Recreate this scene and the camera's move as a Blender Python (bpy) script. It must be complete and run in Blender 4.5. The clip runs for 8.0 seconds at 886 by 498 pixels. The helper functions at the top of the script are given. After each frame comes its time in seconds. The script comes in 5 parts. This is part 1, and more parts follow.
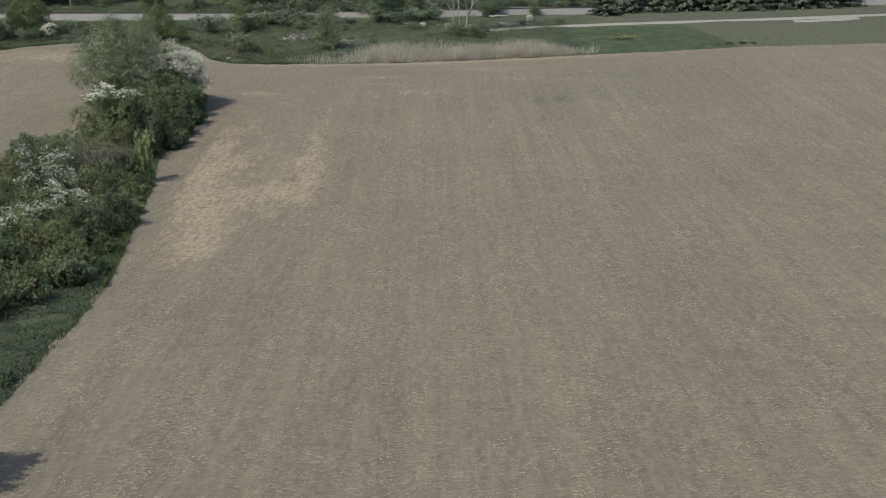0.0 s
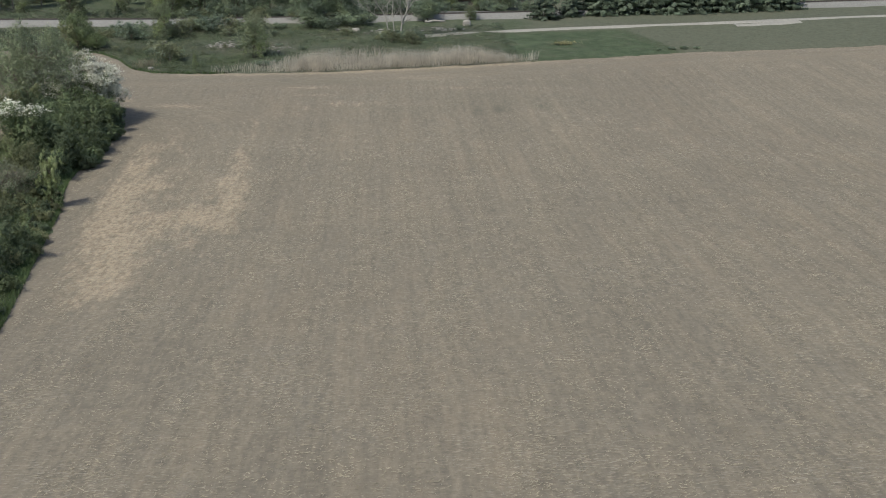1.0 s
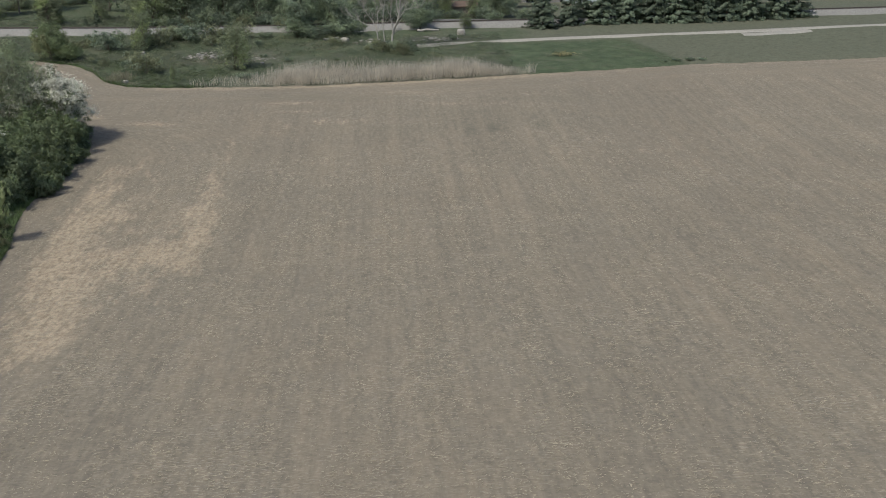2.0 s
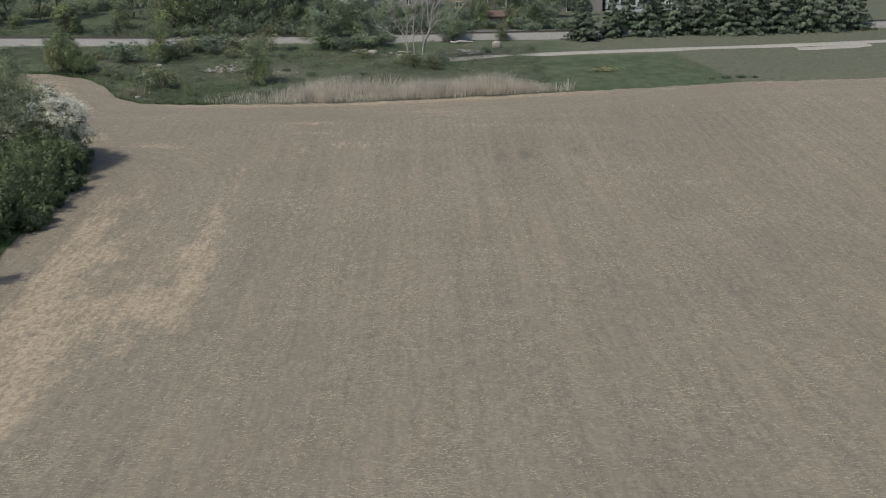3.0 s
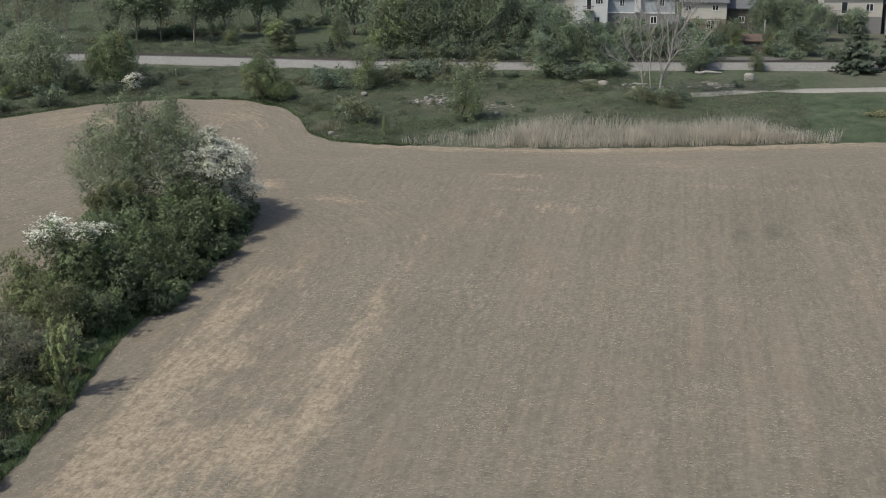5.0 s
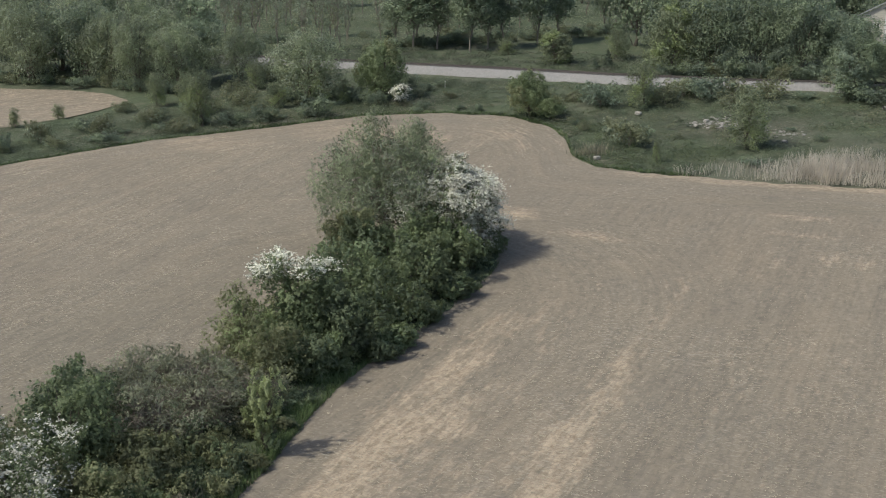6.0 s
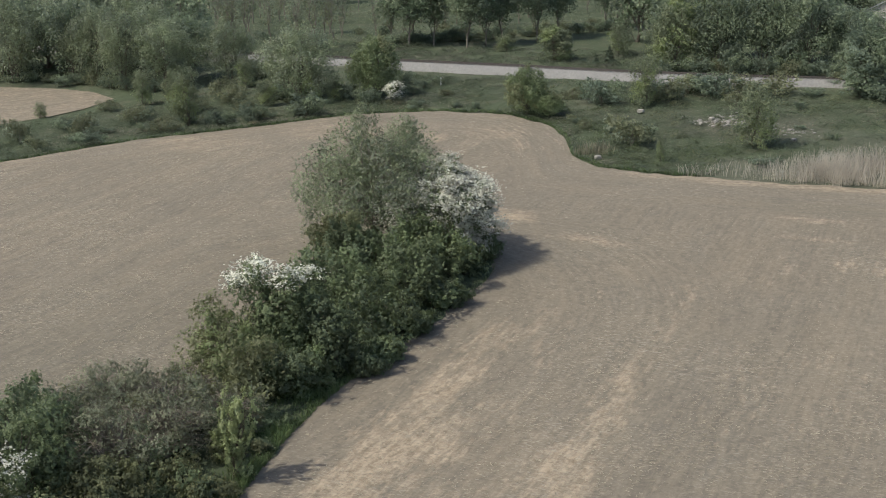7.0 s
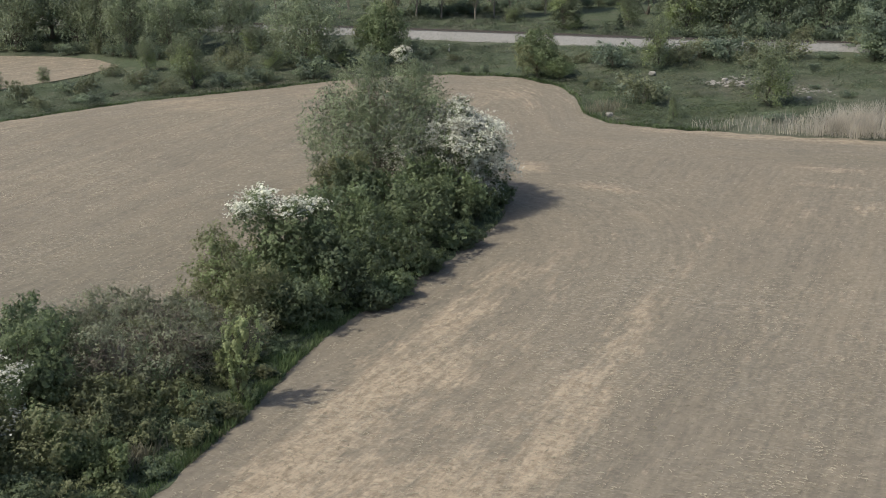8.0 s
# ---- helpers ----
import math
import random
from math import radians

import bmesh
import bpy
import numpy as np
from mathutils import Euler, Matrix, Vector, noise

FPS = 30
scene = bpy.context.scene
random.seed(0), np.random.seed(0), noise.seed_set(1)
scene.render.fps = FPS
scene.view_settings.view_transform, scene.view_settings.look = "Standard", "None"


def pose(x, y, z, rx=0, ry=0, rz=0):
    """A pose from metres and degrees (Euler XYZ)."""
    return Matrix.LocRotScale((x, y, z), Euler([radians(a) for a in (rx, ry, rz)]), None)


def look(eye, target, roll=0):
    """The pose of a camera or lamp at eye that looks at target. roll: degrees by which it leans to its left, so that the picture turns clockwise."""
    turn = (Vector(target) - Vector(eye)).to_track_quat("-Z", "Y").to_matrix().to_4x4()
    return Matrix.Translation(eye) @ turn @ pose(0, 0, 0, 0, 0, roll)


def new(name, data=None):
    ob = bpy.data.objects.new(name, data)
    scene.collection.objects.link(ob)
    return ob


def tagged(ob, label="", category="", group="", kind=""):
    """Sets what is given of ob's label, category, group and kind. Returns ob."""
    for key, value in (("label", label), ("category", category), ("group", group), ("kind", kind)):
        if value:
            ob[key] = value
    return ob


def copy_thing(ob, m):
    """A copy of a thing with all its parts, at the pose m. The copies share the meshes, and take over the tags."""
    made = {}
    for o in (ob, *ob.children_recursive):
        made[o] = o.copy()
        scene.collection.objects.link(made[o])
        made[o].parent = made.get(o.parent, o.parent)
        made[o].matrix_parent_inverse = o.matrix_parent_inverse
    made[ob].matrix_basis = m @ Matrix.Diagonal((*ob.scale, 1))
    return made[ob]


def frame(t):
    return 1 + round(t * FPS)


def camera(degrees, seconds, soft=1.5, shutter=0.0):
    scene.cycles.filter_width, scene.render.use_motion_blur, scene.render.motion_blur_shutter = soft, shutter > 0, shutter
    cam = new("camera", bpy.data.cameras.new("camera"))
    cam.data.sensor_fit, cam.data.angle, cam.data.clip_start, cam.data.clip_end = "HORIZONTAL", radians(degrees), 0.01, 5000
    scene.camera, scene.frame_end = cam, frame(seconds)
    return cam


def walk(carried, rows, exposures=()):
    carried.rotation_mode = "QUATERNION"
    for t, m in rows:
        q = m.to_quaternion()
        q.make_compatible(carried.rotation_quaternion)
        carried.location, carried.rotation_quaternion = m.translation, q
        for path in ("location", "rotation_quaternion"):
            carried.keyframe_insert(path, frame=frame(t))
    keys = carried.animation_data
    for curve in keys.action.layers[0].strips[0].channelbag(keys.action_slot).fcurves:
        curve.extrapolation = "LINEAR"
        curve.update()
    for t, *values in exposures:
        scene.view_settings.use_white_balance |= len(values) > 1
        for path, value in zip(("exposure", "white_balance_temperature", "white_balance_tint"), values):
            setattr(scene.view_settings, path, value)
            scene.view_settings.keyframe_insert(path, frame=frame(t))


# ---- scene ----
cam = camera(40.8, 8.0, 1.05)
# seconds, eye in metres, tilt from straight down, lean and heading in degrees
PATH = [
    (0.0, 0.32, 0.10, 24.95, 75.36, 0.19, -0.09),
    (0.5, 0.60, 3.94, 25.10, 75.35, 0.23, -0.18),
    (0.7, 0.78, 5.70, 25.20, 75.35, 0.22, -1.62),
    (0.9, 0.99, 7.52, 25.32, 75.35, 0.21, -2.95),
    (1.0, 1.10, 8.43, 25.38, 75.35, 0.21, -3.03),
    (1.5, 1.85, 13.60, 25.68, 75.38, 0.21, -3.04),
    (2.8, 4.72, 28.81, 26.79, 75.45, 0.01, -2.78),
    (3.0, 5.14, 31.34, 26.99, 75.46, 0.05, -0.94),
    (3.5, 6.28, 37.85, 27.46, 75.45, 0.00, 1.30),
    (4.0, 7.00, 44.40, 28.21, 75.41, -0.07, 4.16),
    (4.2, 7.29, 46.90, 28.56, 75.44, -0.13, 4.75),
    (5.3, 8.03, 59.87, 29.65, 75.38, 0.06, 15.65),
    (5.5, 8.08, 62.36, 29.89, 75.41, 0.08, 19.16),
    (5.7, 7.90, 64.77, 30.06, 75.42, 0.05, 23.06),
    (5.8, 7.71, 65.91, 30.13, 75.42, 0.10, 24.50),
    (6.0, 7.26, 67.96, 30.26, 75.42, 0.12, 25.26),
    (6.5, 6.28, 71.42, 30.35, 75.39, 0.19, 25.31),
    (7.0, 5.53, 73.52, 29.29, 75.38, 0.23, 25.31),
    (7.5, 5.11, 74.60, 27.06, 75.40, 0.21, 25.25),
    (8.0, 4.72, 74.34, 24.28, 75.41, 0.20, 25.58),
]
walk(cam, [(t, pose(x, y, z, tilt, lean, turn)) for t, x, y, z, tilt, lean, turn in PATH], [(0.0, -0.10, 6440, 7.5), (0.5, 0.02, 6440, 7.5), (1.5, 0.0, 6450, 8.5), (3.0, -0.07, 6500, 10), (5.4, -0.02, 6500, 10), (6.2, 0.18, 6500, 10), (8.0, 0.16, 6640, 10)])


# ---- world, sun ----
SUN_AZ, SUN_EL = radians(226), radians(52)
world = bpy.data.worlds.new("sky")
scene.world = world
world.use_nodes = True
wn = world.node_tree
sky = wn.nodes.new("ShaderNodeTexSky")
sky.sky_type = "NISHITA"
sky.sun_disc = False
sky.sun_elevation = SUN_EL
sky.sun_rotation = SUN_AZ
sky.dust_density = 2.5
wn.links.new(sky.outputs[0], wn.nodes["Background"].inputs[0])
wn.nodes["Background"].inputs[1].default_value = 0.14
sun_dir = Vector((math.sin(SUN_AZ) * math.cos(SUN_EL), math.cos(SUN_AZ) * math.cos(SUN_EL), math.sin(SUN_EL)))
sun = new("sun", bpy.data.lights.new("sun", "SUN"))
sun.data.energy = 2.97
sun.data.angle = radians(0.6)
sun.data.color = (1.0, 0.968, 0.858)
sun.matrix_world = look(sun_dir * 300, (0, 0, 0))


# ---- materials ----
class Nodes:
    """Short hand for node materials."""

    def __init__(self, name):
        self.m = bpy.data.materials.new(name)
        self.m.use_nodes = True
        self.t = self.m.node_tree
        self.b = self.t.nodes["Principled BSDF"]
        self.out = self.t.nodes["Material Output"]

    def put(self, socket, value):
        if isinstance(value, bpy.types.NodeSocket):
            self.t.links.new(value, socket)
        elif isinstance(value, tuple) and len(value) == 3 and socket.type == "RGBA":
            socket.default_value = (*value, 1)
        else:
            socket.default_value = value

    def position(self, sx=1, sy=1, sz=1):
        g = self.t.nodes.new("ShaderNodeNewGeometry")
        n = self.t.nodes.new("ShaderNodeMapping")
        self.put(n.inputs[0], g.outputs["Position"])
        n.inputs["Scale"].default_value = (sx, sy, sz)
        return n.outputs[0]

    def noise(self, scale, detail=3, vector=None, rough=0.55):
        n = self.t.nodes.new("ShaderNodeTexNoise")
        self.put(n.inputs["Vector"], vector or self.position())
        n.inputs["Scale"].default_value = scale
        n.inputs["Detail"].default_value = detail
        n.inputs["Roughness"].default_value = rough
        return n.outputs["Fac"]

    def ramp(self, fac, *stops):
        n = self.t.nodes.new("ShaderNodeValToRGB")
        self.put(n.inputs[0], fac)
        el = n.color_ramp.elements
        while len(el) < len(stops):
            el.new(0.5)
        for e, (at, c) in zip(el, stops):
            e.position = at
            e.color = (*c, 1) if isinstance(c, tuple) else (c, c, c, 1)
        return n.outputs[0]

    def mix(self, fac, a, b, how="MIX"):
        n = self.t.nodes.new("ShaderNodeMix")
        n.data_type = "RGBA"
        n.blend_type = how
        self.put(n.inputs[0], fac)
        self.put(n.inputs[6], a)
        self.put(n.inputs[7], b)
        return n.outputs[2]

    def math(self, how, a, b=0.0, clamp=False):
        n = self.t.nodes.new("ShaderNodeMath")
        n.operation = how
        n.use_clamp = clamp
        self.put(n.inputs[0], a)
        self.put(n.inputs[1], b)
        return n.outputs[0]

    def attribute(self, name):
        n = self.t.nodes.new("ShaderNodeAttribute")
        n.attribute_name = name
        return n.outputs["Fac"]

    def island(self):
        return self.t.nodes.new("ShaderNodeNewGeometry").outputs["Random Per Island"]

    def object_random(self):
        return self.t.nodes.new("ShaderNodeObjectInfo").outputs["Random"]

    def bump(self, height, strength=0.5, distance=0.05):
        n = self.t.nodes.new("ShaderNodeBump")
        self.put(n.inputs["Height"], height)
        n.inputs["Strength"].default_value = strength
        n.inputs["Distance"].default_value = distance
        self.put(self.b.inputs["Normal"], n.outputs[0])

    def done(self, colour, rough=0.9, metal=0.0, spec=0.25):
        self.put(self.b.inputs["Base Color"], colour)
        self.put(self.b.inputs["Roughness"], rough)
        self.b.inputs["Metallic"].default_value = metal
        self.b.inputs["Specular IOR Level"].default_value = spec
        return self.m


def leaf_material(name, dark, mid, light, through_light=0.4, rough=0.6, tone=0.92, haze_tint=False):
    n = Nodes(name)
    low, high = tuple(0.3 * a + 0.7 * b for a, b in zip(dark, mid)), tuple(0.3 * a + 0.7 * b for a, b in zip(light, mid))
    c = n.ramp(n.island(), (0.0, low), (0.5, mid), (1.0, high))
    big = n.ramp(n.noise(0.5, 3), (0.3, 0.66 * tone), (0.7, 1.3 * tone))
    own = n.ramp(n.object_random(), (0.0, 0.82), (1.0, 1.18))
    c = n.mix(1.0, n.mix(1.0, c, big, "MULTIPLY"), own, "MULTIPLY")
    # bluish distance haze, put into the leaf colour
    if haze_tint:
        c = n.mix(1.0, c, (0.97, 1.0, 1.06), "MULTIPLY")
    n.done(c, rough, 0, 0.3)
    tr = n.t.nodes.new("ShaderNodeBsdfTranslucent")
    n.put(tr.inputs[0], c)
    ms = n.t.nodes.new("ShaderNodeMixShader")
    ms.inputs[0].default_value = through_light
    n.t.links.new(n.b.outputs[0], ms.inputs[1])
    n.t.links.new(tr.outputs[0], ms.inputs[2])
    n.t.links.new(ms.outputs[0], n.out.inputs[0])
    return n.m


def plain(name, a, b, scale=2.0, rough=0.85, metal=0.0, bump=0.3, depth=0.02, stretch=(1, 1, 1)):
    n = Nodes(name)
    v = n.position(*stretch)
    c = n.mix(n.ramp(n.noise(scale, 5, v), (0.3, 0.0), (0.7, 1.0)), a, b)
    c = n.mix(n.ramp(n.noise(scale * 0.13, 2, v), (0.35, 0.0), (0.75, 0.35)), c, tuple(x * 0.7 for x in b))
    n.bump(n.noise(scale * 3, 4, v), bump, depth)
    return n.done(c, rough, metal)


def soil_material():
    """Dry tilled soil with straw. Each way of tilling has its own row coordinates; "head" and "turn" weigh them, "dry" gives pale
    crusts (below 0: damp), "bare" the smooth strip beside the hedge."""
    n = Nodes("tilled soil with straw")
    dry, bare = n.attribute("dry"), n.attribute("bare")
    head, turn = n.attribute("head"), n.attribute("turn")
    runs = [(n.attribute(a), n.attribute(b)) for a, b in (("row", "along"), ("edge_row", "edge_along"), ("ring_row", "ring_along"))]

    def tilled(sx, sy, detail, rough):
        f = []
        for across, along in runs:
            c = n.t.nodes.new("ShaderNodeCombineXYZ")
            n.put(c.inputs[0], n.math("MULTIPLY", across, sx))
            n.put(c.inputs[1], n.math("MULTIPLY", along, sy))
            f.append(n.noise(1.0, detail, c.outputs[0], rough))
        return n.mix(turn, n.mix(head, f[0], f[1]), f[2])

    def flecks(angle, seed, low, high):
        """Short strokes lying one way: straws, and the dark shade of clods."""
        g = n.t.nodes.new("ShaderNodeNewGeometry")
        v = n.t.nodes.new("ShaderNodeMapping")
        n.put(v.inputs[0], g.outputs["Position"])
        v.inputs["Location"].default_value = (seed * 7.3, seed * 3.1, 0)
        v.inputs["Rotation"].default_value = (0, 0, angle)
        v.inputs["Scale"].default_value = (2.2, 7.0, 1.0)
        return n.ramp(n.noise(1.0, 2, v.outputs[0], 0.5), (low, 0.0), (high, 1.0))

    broad = tilled(0.30, 0.010, 3, 0.6)
    rows = tilled(1.05, 0.028, 3, 0.6)
    fine = tilled(2.4, 0.5, 4, 0.65)
    mottle = tilled(0.5, 0.14, 4, 0.65)
    clods = n.noise(2.2, 6, None, 0.72)
    wide = n.noise(0.04, 4)
    rust = n.noise(0.035, 4, n.position(1.0, 0.6, 1.0))
    c = n.mix(n.ramp(wide, (0.36, 0.0), (0.64, 1.0)), (0.186, 0.162, 0.126), (0.221, 0.188, 0.141))
    c = n.mix(n.ramp(rust, (0.44, 0.0), (0.68, 0.42)), c, (0.248, 0.196, 0.141))
    c = n.mix(n.ramp(broad, (0.40, 0.0), (0.62, 0.5)), c, (0.160, 0.141, 0.113))
    c = n.mix(n.ramp(mottle, (0.44, 0.0), (0.66, 0.55)), c, (0.172, 0.156, 0.128))
    c = n.mix(n.math("MULTIPLY", n.ramp(rows, (0.38, 0.0), (0.62, 0.62)), n.math("SUBTRACT", 1.0, n.math("MULTIPLY", head, 0.6))), c, (0.146, 0.129, 0.102))
    calm = n.math("SUBTRACT", 1.0, n.math("MULTIPLY", head, 0.28))
    c = n.mix(n.math("MULTIPLY", n.ramp(fine, (0.44, 0.0), (0.72, 0.55)), calm), c, (0.275, 0.238, 0.177))
    spread = n.math("ADD", dry, n.math("MULTIPLY", n.math("SUBTRACT", mottle, 0.5), 1.0))
    spread = n.math("ADD", spread, n.math("MULTIPLY", n.math("SUBTRACT", tilled(1.7, 0.30, 4, 0.65), 0.5), 0.9))
    spread = n.math("ADD", spread, n.math("MULTIPLY", n.math("SUBTRACT", tilled(2.6, 1.1, 4, 0.7), 0.5), 0.8))
    pale = n.ramp(spread, (0.26, 0.0), (0.60, 0.95))
    crust = n.mix(n.ramp(n.math("ADD", n.math("MULTIPLY", clods, 0.5), n.math("MULTIPLY", fine, 0.5)), (0.42, 0.0), (0.58, 1.0)), (0.296, 0.238, 0.170), (0.364, 0.299, 0.217))
    c = n.mix(n.math("MULTIPLY", pale, calm), c, crust)
    c = n.mix(n.math("MULTIPLY", dry, -1.0, True), c, (0.105, 0.103, 0.078))
    # shadows of clods on the pale crust, painted as darker dashes
    clod_shade = tilled(2.2, 0.9, 4, 0.7)
    c = n.mix(n.math("MULTIPLY", pale, 0.9), c, n.mix(1.0, c, n.ramp(clod_shade, (0.34, 0.62), (0.53, 1.06)), "MULTIPLY"))
    c = n.mix(1.0, c, n.ramp(clods, (0.28, 0.80), (0.72, 1.17)), "MULTIPLY")
    # straw lies thick in some places and thin in others, never on the strip by the hedge
    thick = n.math("MULTIPLY", n.ramp(n.noise(0.09, 4, None, 0.6), (0.40, 0.1), (0.64, 1.0)), n.math("SUBTRACT", 1.0, n.math("MULTIPLY", bare, 0.35), True))
    for angle, seed, colour in ((0.35, 1, (0.42, 0.375, 0.285)), (-0.5, 2, (0.40, 0.37, 0.30)), (1.2, 3, (0.38, 0.32, 0.225))):
        c = n.mix(n.math("MULTIPLY", flecks(angle, seed, 0.60, 0.68), n.math("MULTIPLY", thick, 0.42)), c, colour)
    # small clod shadows painted into the soil as dark strokes
    c = n.mix(n.math("MULTIPLY", flecks(-0.2, 4, 0.61, 0.70), 0.35), c, (0.098, 0.088, 0.070))
    c = n.mix(n.math("MULTIPLY", bare, 0.35), c, n.mix(n.ramp(clods, (0.3, 0.0), (0.7, 1.0)), (0.160, 0.140, 0.114), (0.205, 0.180, 0.146)))
    n.bump(n.math("ADD", n.math("MULTIPLY", clods, 0.9), n.math("MULTIPLY", rows, 0.5)), 0.5, 0.12)
    return n.done(c, 0.95, 0, 0.15)


def grass_material():
    n = Nodes("rough meadow grass")
    lush = n.attribute("lush")
    f = n.noise(1.3, 6, n.position(1, 1, 0.4), 0.7)
    g = n.mix(n.ramp(f, (0.3, 0.0), (0.7, 1.0)), (0.058, 0.071, 0.039), (0.095, 0.111, 0.063))
    d = n.mix(n.ramp(f, (0.3, 0.0), (0.7, 1.0)), (0.088, 0.092, 0.060), (0.135, 0.134, 0.092))
    where = n.math("ADD", lush, n.math("MULTIPLY", n.math("SUBTRACT", n.noise(0.12, 4), 0.5), 1.2))
    c = n.mix(n.ramp(where, (0.3, 0.0), (0.7, 1.0)), d, g)
    rich = n.mix(n.ramp(n.noise(0.45, 5), (0.35, 0.0), (0.65, 1.0)), (0.056, 0.074, 0.040), (0.092, 0.114, 0.062))
    c = n.mix(n.ramp(lush, (0.95, 0.0), (1.1, 0.9)), c, rich)
    c = n.mix(n.ramp(n.noise(0.35, 5, None, 0.65), (0.52, 0.0), (0.70, 0.6)), c, (0.132, 0.122, 0.082))
    c = n.mix(n.ramp(n.noise(0.8, 5, None, 0.65), (0.30, 0.5), (0.45, 0.0)), c, (0.05, 0.06, 0.034))
    # blue cast of distance haze painted over the grass colours
    c = n.mix(1.0, c, (0.96, 1.0, 1.07), "MULTIPLY")
    n.bump(n.noise(2.2, 6), 0.7, 0.25)
    return n.done(c, 0.95, 0, 0.1)


M = {
    "soil": soil_material(),
    "grass": grass_material(),
    "bark": plain("grey brown bark", (0.10, 0.082, 0.064), (0.17, 0.145, 0.118), 6, stretch=(1, 1, 0.3)),
    "twig": plain("pale grey brown twigs", (0.17, 0.148, 0.12), (0.26, 0.23, 0.19), 6, stretch=(1, 1, 0.3)),
    "dead": plain("weathered pale dead wood", (0.265, 0.25, 0.226), (0.38, 0.36, 0.328), 5, stretch=(1, 1, 0.3)),
    "ballast": plain("grey crushed stone", (0.19, 0.186, 0.174), (0.27, 0.264, 0.248), 3.5, bump=0.6, depth=0.08),
    "gravel": plain("pale gravel", (0.25, 0.238, 0.212), (0.34, 0.323, 0.288), 2.0, bump=0.4),
    "rail": plain("dark rail steel", (0.05, 0.044, 0.04), (0.085, 0.075, 0.068), 3, 0.7, 0.3),
    "sleeper": plain("grey sleeper timber", (0.17, 0.161, 0.148), (0.26, 0.248, 0.23), 4),
    "stone": plain("pale limestone", (0.25, 0.235, 0.21), (0.37, 0.35, 0.315), 2.0, bump=0.7, depth=0.08),
    "leaf_dark": leaf_material("deep green leaves", (0.086, 0.109, 0.063), (0.154, 0.194, 0.110), (0.239, 0.293, 0.170)),
    "leaf_mid": leaf_material("mid green leaves", (0.106, 0.132, 0.066), (0.188, 0.235, 0.120), (0.287, 0.347, 0.187)),
    "leaf_olive": leaf_material("olive leaves", (0.135, 0.145, 0.076), (0.230, 0.246, 0.130), (0.329, 0.351, 0.196)),
    "leaf_grey": leaf_material("grey green willow leaves", (0.146, 0.171, 0.112), (0.239, 0.275, 0.190), (0.336, 0.376, 0.274)),
    "leaf_willow": leaf_material("pale olive grey willow leaves", (0.172, 0.202, 0.118), (0.270, 0.315, 0.191), (0.366, 0.420, 0.268)),
    "leaf_light": leaf_material("fresh yellow green leaves", (0.173, 0.208, 0.092), (0.259, 0.310, 0.147), (0.358, 0.411, 0.217)),
    "leaf_fresh": leaf_material("bright yellow green young leaves", (0.242, 0.281, 0.125), (0.360, 0.414, 0.203), (0.483, 0.537, 0.298)),
    "leaf_brown": leaf_material("brownish budding leaves", (0.135, 0.145, 0.085), (0.221, 0.239, 0.141), (0.316, 0.342, 0.202)),
    "leaf_bramble": leaf_material("grey brown bramble leaves", (0.165, 0.176, 0.116), (0.262, 0.276, 0.184), (0.375, 0.39, 0.268)),
    # far foliage: colours turned bluer to stand for haze
    "far_dark": leaf_material("hazy dark green foliage", (0.131, 0.161, 0.105), (0.181, 0.219, 0.147), (0.238, 0.285, 0.191), haze_tint=True),
    "far_mid": leaf_material("hazy mid green foliage", (0.179, 0.215, 0.124), (0.242, 0.288, 0.170), (0.314, 0.367, 0.226), haze_tint=True),
    "far_olive": leaf_material("hazy olive foliage", (0.159, 0.178, 0.099), (0.209, 0.235, 0.134), (0.265, 0.293, 0.176), haze_tint=True),
    "weed": leaf_material("dull green weeds", (0.088, 0.109, 0.061), (0.127, 0.154, 0.090), (0.172, 0.202, 0.123), 0.3, haze_tint=True),
    "weed_lush": leaf_material("deep green meadow weeds", (0.066, 0.088, 0.048), (0.099, 0.126, 0.069), (0.13, 0.16, 0.092), 0.3, haze_tint=True),
    "weed_brown": leaf_material("faded brownish weeds", (0.115, 0.118, 0.079), (0.156, 0.156, 0.108), (0.202, 0.199, 0.142), 0.3, haze_tint=True),
    "needle": leaf_material("dark spruce needles", (0.075, 0.096, 0.062), (0.132, 0.166, 0.106), (0.19, 0.232, 0.148), 0.3, haze_tint=True),
    "petal": leaf_material("white blossom", (0.456, 0.458, 0.382), (0.627, 0.625, 0.537), (0.798, 0.792, 0.691), 0.25, tone=1.0),
    "flower": leaf_material("yellow flowers", (0.195, 0.184, 0.090), (0.270, 0.248, 0.120), (0.338, 0.312, 0.180), 0.2, tone=1.0),
    "reed": leaf_material("dry reed stalks", (0.345, 0.308, 0.25), (0.465, 0.424, 0.353), (0.57, 0.528, 0.452), 0.45, tone=1.0),
    "blade": leaf_material("long grass blades", (0.091, 0.117, 0.056), (0.153, 0.191, 0.094), (0.230, 0.273, 0.138), 0.3),
    "blade_dark": leaf_material("deep green lush blades", (0.079, 0.120, 0.048), (0.138, 0.197, 0.082), (0.210, 0.283, 0.126), 0.3),
    "blade_dry": leaf_material("dry grass blades", (0.13, 0.122, 0.082), (0.20, 0.188, 0.132), (0.29, 0.272, 0.20), 0.3, tone=1.0),
    "chaff": leaf_material("straw stubble bits", (0.20, 0.172, 0.120), (0.290, 0.255, 0.184), (0.40, 0.366, 0.285), 0.1, tone=1.0),
}


# ---- the lie of the land ----
def smooth(a, b, v):
    u = np.clip((v - a) / (b - a), 0, 1)
    return u * u * (3 - 2 * u)


